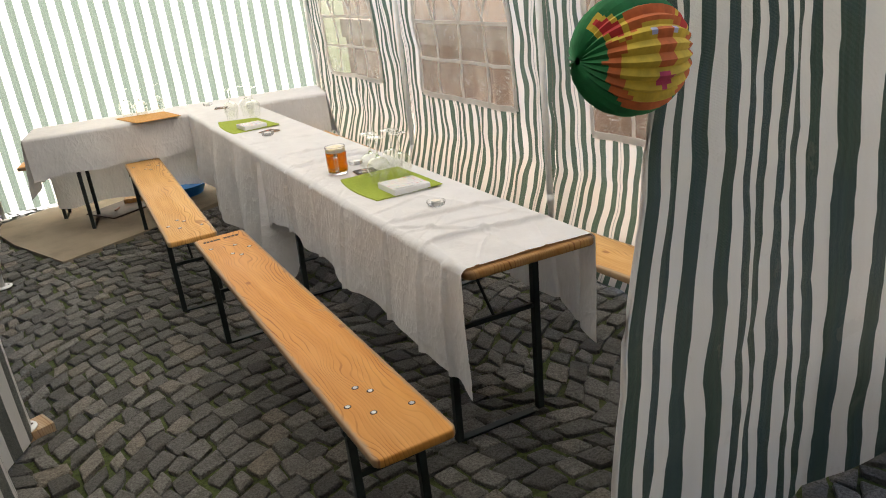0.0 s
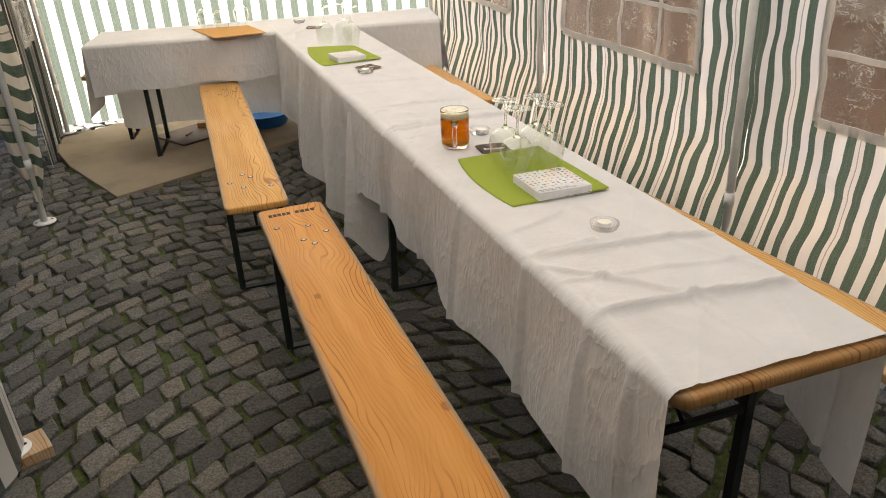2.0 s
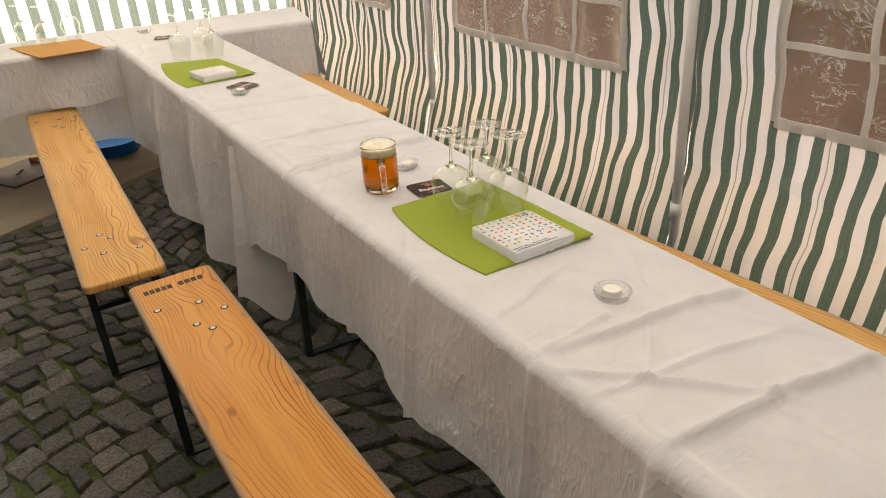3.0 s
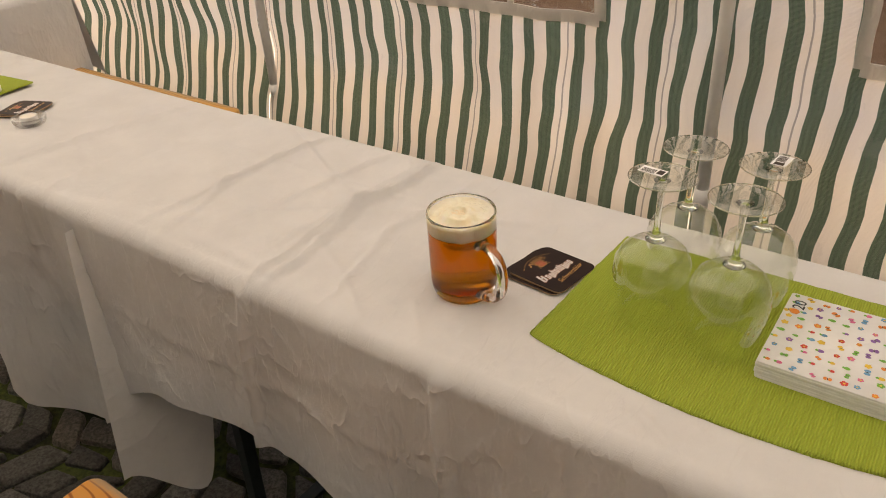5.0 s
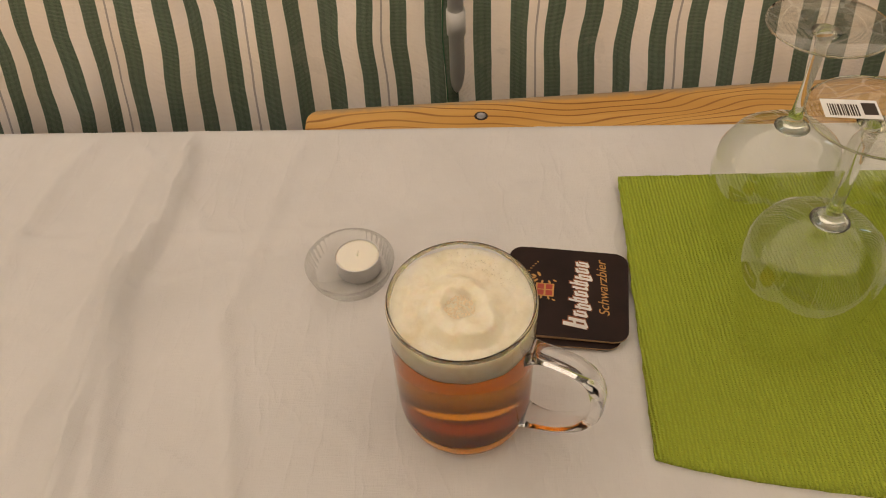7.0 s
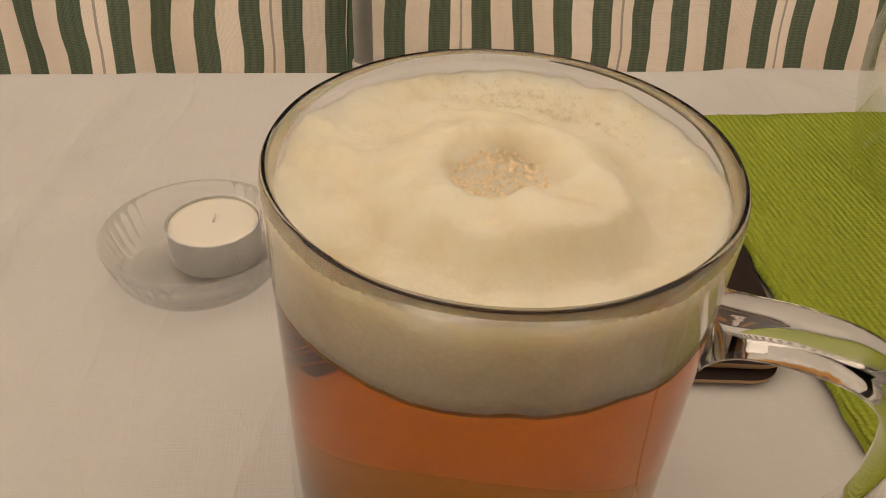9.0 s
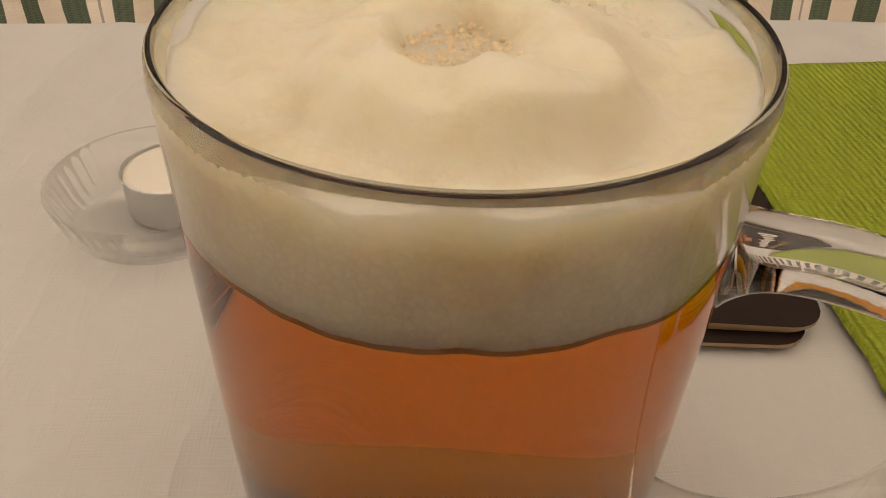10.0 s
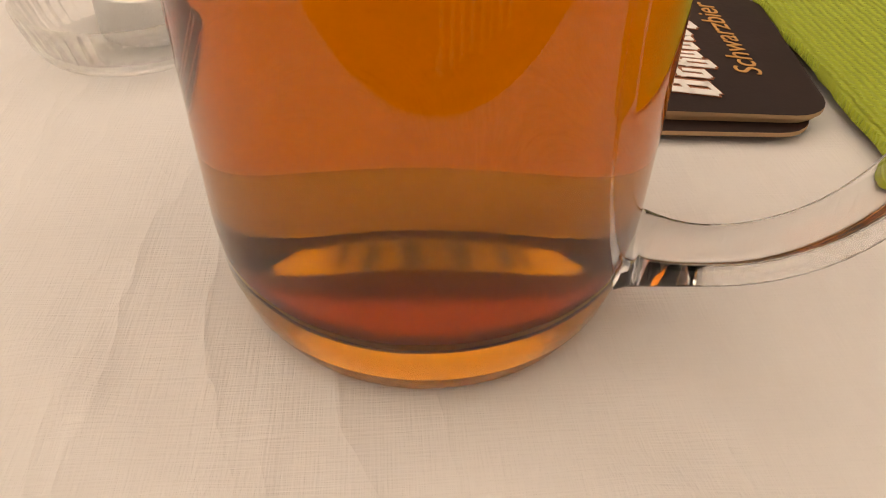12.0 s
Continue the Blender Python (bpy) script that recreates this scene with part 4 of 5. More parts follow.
# the glass wall down to the beer; below that the beer itself is its inner face
outer = [(0.0, 0.0010), (0.030, 0.0006), (0.0375, -0.0017), (0.0400, -0.0017), (0.0414, -0.0008), (0.0424, 0.0012), (0.0447, 0.0058), (0.0466, 0.0136), (0.0474, 0.0250), (0.0475, 0.045), (0.0475, 0.09), (0.0475, BEER_TOP - 0.0035), (0.0476, RIM - 0.0080), (0.0477, RIM - 0.004), (0.0473, RIM - 0.0012), (0.0465, RIM), (0.0455, RIM - 0.0010), (0.0448, RIM - 0.004), (0.0447, RIM - 0.0080), (0.0445, BEER_TOP)]
inner = [(0.0, 0.0072), (0.022, 0.0076), (0.0330, 0.0092), (0.0385, 0.0122), (0.0416, 0.0165), (0.0433, 0.0225), (0.0442, 0.0310), (0.0444, 0.045), (0.0444, 0.09), (0.0445, BEER_TOP), (0.0, BEER_TOP)]


def pressed_waves(a, r, z):
    """Faint steps that the press left round the inside of the bottom."""
    if 0.008 < z < 0.028 and r < 0.0445:
        return 1 + 0.007 * math.tanh(5 * math.sin(a * 5 + 0.8)) + 0.004 * math.sin(z * 2400)
    return 1.0


bm = lathe(outer, 128)
for f in bm.faces:
    if f.calc_center_median().z < 0.0005 and math.hypot(*f.calc_center_median().xy) < 0.0385:
        f.material_index = 1
part("glass_body", bm, [mug_glass, base_glass], mug, "clear glass body with a dull pressed base")
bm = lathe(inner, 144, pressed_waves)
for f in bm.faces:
    # the bottom faces take the tint with the shade in it
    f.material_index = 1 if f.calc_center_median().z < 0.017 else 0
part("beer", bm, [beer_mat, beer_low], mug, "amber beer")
# handle: a flattened glass bar bent into an ear
hd = Vector((-0.38, -0.925, 0)).normalized()
side = Vector((hd.y, -hd.x, 0))
ear = [(0.0455, 0.0945), (0.053, 0.0962), (0.065, 0.0965), (0.078, 0.0938), (0.0875, 0.0865), (0.0928, 0.0745), (0.0940, 0.0600), (0.0915, 0.0450), (0.0835, 0.0312), (0.0715, 0.0215), (0.0580, 0.0168), (0.0450, 0.0158)]
dense = []
for i in range(len(ear) - 1):
    p0, p1, p2, p3 = ear[max(i - 1, 0)], ear[i], ear[i + 1], ear[min(i + 2, len(ear) - 1)]
    for k in range(4):
        t = k / 4
        dense.append(tuple(0.5 * (2 * b + (c - a) * t + (2 * a - 5 * b + 4 * c - d) * t * t + (3 * b - a - 3 * c + d) * t ** 3) for a, b, c, d in zip(p0, p1, p2, p3)))
dense.append(ear[-1])
bm = bmesh.new()
rings = []
for i, (rho, z) in enumerate(dense):
    a, b = dense[max(i - 1, 0)], dense[min(i + 1, len(dense) - 1)]
    d = Vector((b[0] - a[0], b[1] - a[1])).normalized()
    nrm = Vector((-d.y, d.x))
    end = min(i, len(dense) - 1 - i)
    grow = 1 + 0.5 * max(0, 1 - end / 6) ** 2
    ring = []
    for k in range(20):
        ang = 2 * math.pi * k / 20
        ca, sa = math.cos(ang), math.sin(ang)
        w = 0.0074 * grow * math.copysign(abs(ca) ** 0.75, ca)
        h = 0.0050 * grow * math.copysign(abs(sa) ** 0.75, sa)
        ring.append(bm.verts.new(hd * (rho + nrm.x * h) + side * w + Vector((0, 0, z + nrm.y * h))))
    rings.append(ring)
for a, b in zip(rings, rings[1:]):
    for k in range(20):
        bm.faces.new((a[k], a[(k + 1) % 20], b[(k + 1) % 20], b[k]))
bm.faces.new(rings[0][::-1])
bm.faces.new(rings[-1])
bmesh.ops.recalc_face_normals(bm, faces=bm.faces)
part("handle", bm, handle_glass, mug, "thick clear glass handle")


def ease(a, b, x):
    k = max(0.0, min(1.0, (x - a) / (b - a)))
    return k * k * (3 - 2 * k)


def foam_height(x, y):
    r = math.hypot(x, y)
    cx, cy = x + 0.0055, y - 0.0010
    rc = math.hypot(cx, cy)
    turn = math.atan2(cy, cx)
    reach = 0.0245 + 0.0024 * math.sin(turn * 2 + 0.6) + 0.0016 * math.sin(turn * 3 + 2.0) + 0.0030 * max(0.0, -math.cos(turn))
    h = 0.1206
    front = max(0.0, -math.cos(turn))
    h += (0.0066 + 0.0022 * front) * ease(reach + 0.0040 - 0.0018 * front, reach - 0.0070 + 0.0020 * front, rc)
    h -= (0.0040 + 0.0008 * fold(x * 160, y * 160, 5)) * ease(0.0138 + 0.0014 * math.sin(turn * 3), 0.0078, rc)
    h += 0.0042 * math.exp(-((x - 0.002) ** 2 + (y + 0.021) ** 2) / 0.00007)
    h += 0.0018 * math.exp(-((x + 0.026) ** 2 + (y + 0.006) ** 2) / 0.00006)
    h -= 0.0032 * math.exp(-((x + 0.026) ** 2 + (y - 0.012) ** 2) / 0.00007)
    h -= 0.0016 * math.exp(-((x + 0.017) ** 2 + (y + 0.010) ** 2) / 0.00003)
    h += 0.0021 * fold(x * 70, y * 70, 3) + 0.0013 * fold(x * 150, y * 150, 8) + 0.0003 * fold(x * 420, y * 420, 2)
    h += 0.0016 * max(0, (r - 0.037) / 0.006)
    return h


bm = bmesh.new()
NR, NA = 60, 180
rings = []
for i in range(NR + 1):
    r = 0.04475 * i / NR
    if i == 0:
        rings.append([bm.verts.new((0, 0, foam_height(0, 0)))])
        continue
    rings.append([bm.verts.new((r * math.cos(2 * math.pi * k / NA), r * math.sin(2 * math.pi * k / NA), foam_height(r * math.cos(2 * math.pi * k / NA), r * math.sin(2 * math.pi * k / NA)))) for k in range(NA)])
low_ring = []
for j in range(1, 5):
    ring = []
    for k in range(NA):
        a = 2 * math.pi * k / NA
        topz = foam_height(0.04475 * math.cos(a), 0.04475 * math.sin(a))
        dip = 0.1005 + 0.0022 * fold(2.2 * math.cos(a), 2.2 * math.sin(a), 4) + 0.0008 * fold(7 * math.cos(a), 7 * math.sin(a), 1)
        z = topz + (dip - topz) * j / 4
        rr = 0.04485 if j < 4 else 0.0444
        ring.append(bm.verts.new((rr * math.cos(a), rr * math.sin(a), z)))
    rings.append(ring)
rings.append([bm.verts.new((0, 0, 0.0995))])
for a, b in zip(rings, rings[1:]):
    for k in range(NA):
        j = (k + 1) % NA
        if len(a) == 1:
            bm.faces.new((a[0], b[k], b[j]))
        elif len(b) == 1:
            bm.faces.new((a[k], b[0], a[j]))
        else:
            bm.faces.new((a[k], b[k], b[j], a[j]))
bmesh.ops.recalc_face_normals(bm, faces=bm.faces)
part("foam", bm, foam_mat, mug, "thick cream-coloured beer foam with a crater")
# coarse bubbles in the crater and clinging near the rim
rnd = random.Random(5)
bm = bmesh.new()
for k in range(300):
    a, r = rnd.uniform(0, 6.28), 0.0096 * math.sqrt(rnd.random())
    x, y = r * math.cos(a) - 0.0055, r * math.sin(a) + 0.0010
    bmesh.ops.create_icosphere(bm, subdivisions=2, radius=rnd.uniform(0.0003, 0.0008), matrix=Matrix.Translation((x, y, foam_height(x, y) - 0.00025)))
part("crater_bubble_film", bm, bubble_mat, mug)["kind"] = "stuff"
bm = bmesh.new()
for k in range(300):
    a = rnd.gauss(-0.45, 0.42)
    r = rnd.uniform(0.0285, 0.0425)
    x, y = r * math.cos(a), r * math.sin(a)
    size = min(0.0011, abs(rnd.gauss(0.0002, 0.00045)) + 0.00016)
    bmesh.ops.create_icosphere(bm, subdivisions=2, radius=size, matrix=Matrix.Translation((x, y, foam_height(x, y) + size * 0.1)))
part("rim_bubble_film", bm, speck_mat, mug)["kind"] = "stuff"


# ---- coasters ----
def rounded_square(bm, size, r, z0, z1, edge_index=1):
    rings = []
    h = size / 2
    for z in (z0, z1):
        pts = []
        for cx, cy, a0 in ((h - r, h - r, 0), (-h + r, h - r, 90), (-h + r, -h + r, 180), (h - r, -h + r, 270)):
            for k in range(7):
                a = radians(a0 + 15 * k)
                pts.append(bm.verts.new((cx + r * math.cos(a), cy + r * math.sin(a), z)))
        rings.append(pts)
    n = len(rings[0])
    for i in range(n):
        bm.faces.new((rings[0][i], rings[0][(i + 1) % n], rings[1][(i + 1) % n], rings[1][i])).material_index = edge_index
    bm.faces.new(rings[0][::-1])
    bm.faces.new(rings[1])
    return bm


def lettering(text, size, mat, parent, at, turn, slant=0.0):
    cu = bpy.data.curves.new("lettering", "FONT")
    cu.body, cu.size, cu.extrude, cu.shear = text, size, 0.00012, slant
    tmp = new("lettering_source", cu)
    me = bpy.data.meshes.new_from_object(tmp.evaluated_get(bpy.context.evaluated_depsgraph_get()))
    bpy.data.objects.remove(tmp)
    me.name = "lettering"
    me.materials.append(mat)
    ob = new("lettering", me)
    ob.parent = parent
    ob.matrix_basis = pose(*at, 0, 0, turn)
    return ob


def coaster_stack(at, turn, count, seed):
    rng = random.Random(seed)
    for i in range(count):
        top = i == count - 1
        th = thing("beer_coaster", "dark printed card beer coaster lying in a stack" if not top else "dark brown beer coaster with gold crest on the stack", "beer coaster", "stacked coasters",
                   at=(at[0] + (0 if top else rng.uniform(-0.006, 0.004)), at[1] + (0 if top else rng.uniform(-0.002, 0.009)), at[2] + i * 0.0017), turn=turn + (0 if top else rng.uniform(-4, 4)))
        part("card", rounded_square(bmesh.new(), 0.094, 0.012, 0.0, 0.0015), [coaster_dark, coaster_core], th, soft=False)
        if top:
            z = 0.0016
            # crest: a quartered shield between two rearing beasts, kept to plain scrolls
            bm = bmesh.new()
            box(bm, -0.0068, 0.0068, -0.0075, 0.0075, z, z + 0.0002)
            for side_x in (-1, 1):
                for k in range(7):
                    a = 0.5 + k * 0.62
                    r = 0.0052 - 0.0003 * k
                    px, py = side_x * (0.0125 + 0.0045 * math.cos(a)), 0.001 + 0.0098 * math.sin(a)
                    bmesh.ops.create_circle(bm, cap_ends=True, segments=7, radius=r * 0.55, matrix=Matrix.Translation((px, py, z + 0.0003)) @ pose(0, 0, 0, 0, 0, math.degrees(a)) @ Matrix.Diagonal((1.0, 0.45, 1, 1)))
            for k in range(5):
                box(bm, -0.0075 + k * 0.0033, -0.0058 + k * 0.0033, 0.0092, 0.0125 + (0.002 if k % 2 == 0 else 0), z, z + 0.0002)
            crest = part("crest", bm, coaster_gold, th, "gold crest", soft=False)
            crest.location = (0, 0.021, 0)
            bm = bmesh.new()
            for qx, qy in ((-0.0058, -0.0062), (0.0006, -0.0062), (-0.0058, 0.0008), (0.0006, 0.0008)):
                box(bm, qx, qx + 0.0052, qy, qy + 0.0054, z + 0.0002, z + 0.0004)
            part("shield", bm, coaster_red, crest, "red shield fields", soft=False)
            # the maker's name, kept as plain slanted strokes
            for dx, dz, mat_here, fat, lab in ((0.0007, 0.0, coaster_rust, 0.0008, "rust-coloured outline"), (0.0, 0.0003, coaster_white, 0.0, "white lettering strokes")):
                bm = bmesh.new()
                x = -0.036
                for k, w in enumerate((0.0100, 0.0066, 0.0062, 0.0052, 0.0062, 0.0036, 0.0052, 0.0064, 0.0062, 0.0058)):
                    tall = (0.0185, 0.0105, 0.0125, 0.0150, 0.0105, 0.0125, 0.0150, 0.0140, 0.0105, 0.0105)[k]
                    foot = -0.0140 if k not in (2, 7) else -0.0170
                    slant = Matrix.Identity(4)
                    slant[0][1] = 0.16
                    for j, (bx, bw) in enumerate(((0.0, 0.36), (0.56, 0.30)) if w > 0.005 else ((0.1, 0.55),)):
                        top_y = foot + tall * (1.0 if j == 0 else 0.78)
                        box(bm, x + bx * w - fat + dx, x + (bx + bw) * w + fat + dx, foot - fat + (0.0012 if j else 0), top_y + fat, z + dz, z + dz + 0.0002, turn=slant)
                    for yy in (foot, foot + min(tall, 0.0105) - 0.0022):
                        box(bm, x - fat + dx, x + w * 0.8 + fat + dx, yy - fat * 0.5, yy + 0.0020 + fat * 0.5, z + dz, z + dz + 0.0002, turn=slant @ Euler((0, 0, 0.35)).to_matrix().to_4x4())
                    x += w + 0.0010
                part("lettering_bar", bm, mat_here, th, lab, soft=False)
            lettering("Schwarzbier", 0.0120, coaster_gold, th, (-0.022, -0.0320, z + 0.0002), 4, 0.3)
            # small rim lettering that cannot be read
            bm = bmesh.new()
            for k in range(22):
                a = radians(50 + 80 * k / 21)
                box(bm, 0.047 * math.cos(a) - 0.0004, 0.047 * math.cos(a) + 0.0004, -0.0075 + 0.047 * math.sin(a) - 0.0008, -0.0075 + 0.047 * math.sin(a) + 0.0008, z, z + 0.0002)
            part("small_lettering_bar", bm, coaster_gold, th, "tiny lettering round the crest", soft=False)


# ---- candles, mats, napkins, glasses ----
def candle_dish(at, turn, shift=(0.002, -0.008)):
    th = thing("glass_dish", "small ribbed pressed-glass dish on the tablecloth", "glass dish", "candle dishes", at=at, turn=turn)

    def ribs(a, r, z):
        return 1 + (0.014 * math.cos(a * 44) if r > 0.030 and 0.003 < z < 0.0170 else 0.0)
    prof = [(0, 0.0), (0.0295, 0.0), (0.0318, 0.0015), (0.0340, 0.0055), (0.0365, 0.0140), (0.0381, 0.0185), (0.0376, 0.0193), (0.0362, 0.0180), (0.0340, 0.0125), (0.0312, 0.0045), (0.0285, 0.0030), (0, 0.0030)]
    part("bowl", lathe(prof, 176, ribs), dish_glass, th)
    c = thing("tea_light", "white tea light in an aluminium cup, standing in the dish", "candle", "tea lights", at=(at[0] + shift[0], at[1] + shift[1], at[2] + 0.0032), turn=turn)
    rng = random.Random(3)
    dents = [rng.uniform(-0.012, 0.012) for _ in range(64)]
    cup = [(0, 0), (0.0185, 0), (0.0190, 0.0006), (0.0190, 0.0155), (0.0194, 0.0162), (0.0190, 0.0167), (0.0186, 0.0162), (0.0185, 0.0140)]
    part("aluminium_cup", lathe(cup, 64, lambda a, r, z: 1 + (dents[int(a / 6.2832 * 64) % 64] if z > 0.0156 else 0)), aluminium, c, "crimped aluminium cup")
    part("wax", lathe([(0.0185, 0.0135), (0.0182, 0.0152), (0.016, 0.0157), (0.004, 0.0153), (0, 0.0151)], 48), wax, c, "creamy white wax")
    part("wick", tube(bmesh.new(), [(0, 0, 0.0148), (0.0004, 0.0, 0.0156), (0.002, -0.0005, 0.0161), (0.0046, -0.001, 0.0159)], 0.00055, 6), wax, c, "bent pale wick")


def place_mat(name, label, corners, mat, z, seed):
    """A thin ribbed mat with slightly uneven sides; corners run round from the near left."""
    th = thing(name, label, "place mat", "place mats")
    bm = bmesh.new()
    n = 46
    a, b, c, d = [Vector(p) for p in corners]
    topg, lowg = [], []
    for i in range(n + 1):
        tr, lr = [], []
        for j in range(n + 1):
            u, v = i / n, j / n
            p = a.lerp(b, u).lerp(d.lerp(c, u), v)
            rag = 0.0012 * fold(p.x * 120, p.y * 120, seed) if i in (0, n) or j in (0, n) else 0
            bow = 0.030 * math.sin(math.pi * v) ** 0.8 * (1 - u) * abs(math.sin(seed))
            h = 0.0012 + 0.0015 * max(0, fold(p.x * 12, p.y * 12, seed)) + 0.0008 * abs(fold(p.x * 30, p.y * 30, seed))
            tr.append(bm.verts.new((p.x + rag - bow, p.y + rag, z + 0.0024 + h)))
            lr.append(bm.verts.new((p.x + rag - bow, p.y + rag, z + 0.0003)))
        topg.append(tr)
        lowg.append(lr)
    for i in range(n):
        for j in range(n):
            bm.faces.new((topg[i][j], topg[i + 1][j], topg[i + 1][j + 1], topg[i][j + 1]))
    ring_t = [topg[i][0] for i in range(n + 1)] + [topg[n][j] for j in range(1, n + 1)] + [topg[i][n] for i in range(n - 1, -1, -1)] + [topg[0][j] for j in range(n - 1, 0, -1)]
    ring_l = [lowg[i][0] for i in range(n + 1)] + [lowg[n][j] for j in range(1, n + 1)] + [lowg[i][n] for i in range(n - 1, -1, -1)] + [lowg[0][j] for j in range(n - 1, 0, -1)]
    m = len(ring_t)
    for i in range(m):
        bm.faces.new((ring_l[i], ring_l[(i + 1) % m], ring_t[(i + 1) % m], ring_t[i]))
    bmesh.ops.delete(bm, geom=[v for v in bm.verts if not v.link_faces], context="VERTS")
    bmesh.ops.recalc_face_normals(bm, faces=bm.faces)
    part("woven_cloth", bm, mat, th)
    return th


PRINT = [plain("print_" + n, c, 0.5) for n, c in (("red", (0.62, 0.05, 0.04)), ("orange", (0.75, 0.24, 0.03)), ("yellow", (0.75, 0.50, 0.06)), ("green", (0.16, 0.42, 0.06)), ("blue", (0.14, 0.35, 0.55)), ("violet", (0.25, 0.12, 0.36)), ("pink", (0.70, 0.16, 0.32)), ("black", (0.03, 0.03, 0.03)))]


def napkin_pack(at, turn, sx, sy, seed, words=True):
    th = thing("napkin_pack", "pack of white paper napkins with colourful flower print in film", "napkins", "napkin packs", at=at, turn=turn)
    height = 0.024
    for k in range(8):
        z = k * height / 8
        j = 0.0012 * math.sin(k * 2.1 + seed)
        part("napkin_layer", plank(bmesh.new(), j, sx + j * 0.5, -j, sy + j, z, z + height / 8 - 0.0003, 0.004, 0.001), paper_white, th)
    rng = random.Random(seed)
    groups = [bmesh.new() for _ in PRINT]
    top = height + 0.0001
    spots = []
    for i in range(10):
        for j in range(10):
            spots.append((sx * (i + 0.5) / 10 + rng.uniform(-0.003, 0.003), sy * (j + 0.5) / 10 + rng.uniform(-0.003, 0.003)))
    for x, y in spots:
        if words and y < sy * 0.17:
            continue
        g = rng.randrange(7)
        kind = rng.randrange(3)
        r = rng.uniform(0.0026, 0.0038)
        rot = rng.uniform(0, 6.28)
        if kind == 0:
            for k in range(5):
                a = rot + k * 1.2566
                bmesh.ops.create_circle(groups[g], cap_ends=True, segments=8, radius=r * 0.55, matrix=Matrix.Translation((x + r * 0.75 * math.cos(a), y + r * 0.75 * math.sin(a), top)))
            bmesh.ops.create_circle(groups[2], cap_ends=True, segments=8, radius=r * 0.4, matrix=Matrix.Translation((x, y, top + 0.0001)))
        elif kind == 1:
            for s in (-1, 1):
                bmesh.ops.create_circle(groups[g], cap_ends=True, segments=10, radius=r, matrix=Matrix.Translation((x + s * r * 0.8 * math.cos(rot), y + s * r * 0.8 * math.sin(rot), top)) @ pose(0, 0, 0, 0, 0, math.degrees(rot)) @ Matrix.Diagonal((0.7, 1.0, 1, 1)))
            bmesh.ops.create_circle(groups[7], cap_ends=True, segments=6, radius=r * 0.9, matrix=Matrix.Translation((x, y, top + 0.0001)) @ pose(0, 0, 0, 0, 0, math.degrees(rot)) @ Matrix.Diagonal((0.2, 1.0, 1, 1)))
        else:
            bmesh.ops.create_circle(groups[g], cap_ends=True, segments=10, radius=r * 1.1, matrix=Matrix.Translation((x, y, top)) @ Matrix.Diagonal((0.8, 1.0, 1, 1)))
            bmesh.ops.create_circle(groups[3], cap_ends=True, segments=5, radius=r * 0.6, matrix=Matrix.Translation((x, y + r * 1.1, top + 0.0001)))
    for g, m in zip(groups, PRINT):
        part("print", g, m, th, soft=False)["kind"] = "stuff"
    if words:
        lettering("TISSUE-SERVIETTEN · SERVIETTES EN TISSUE", 0.0058, PRINT[7], th, (0.010, 0.008, top), 0)
        lettering("SERWETKI TISSUE · TISSUE SZALVÉTA", 0.0058, PRINT[7], th, (0.006, 0.016, top), 0)
        lettering("20", 0.021, PRINT[7], th, (sx - 0.036, sy - 0.022, top), 0)
        bmesh_disc = bmesh.new()
        bmesh.ops.create_circle(bmesh_disc, cap_ends=True, segments=16, radius=0.006, matrix=Matrix.Translation((sx - 0.043, sy - 0.013, top + 0.0001)))
        part("print", bmesh_disc, PRINT[1], th, soft=False)
    return th


def wine_glass_mesh():
    """Outlines of an upturned glass, from its rim on the table to its foot."""
    bowl = [(0.0355, 0.0), (0.0362, 0.0006), (0.0395, 0.018), (0.0440, 0.038), (0.0478, 0.058), (0.0495, 0.076), (0.0475, 0.094), (0.0400, 0.110), (0.0280, 0.1205), (0.014, 0.1255), (0.0065, 0.1275)]
    stem = [(0.0, 0.1215), (0.0075, 0.1225), (0.0130, 0.1262), (0.0085, 0.1285), (0.0058, 0.1330), (0.0042, 0.142), (0.0036, 0.165), (0.0040, 0.195), (0.0055, 0.207), (0.0100, 0.2115), (0.0220, 0.2128), (0.0385, 0.2148), (0.0405, 0.2158), (0.0408, 0.2168), (0.0398, 0.2176), (0.020, 0.2180), (0.0, 0.2185)]
    return [(r, z * 0.945) for r, z in bowl], [(r, z * 0.945) for r, z in stem]


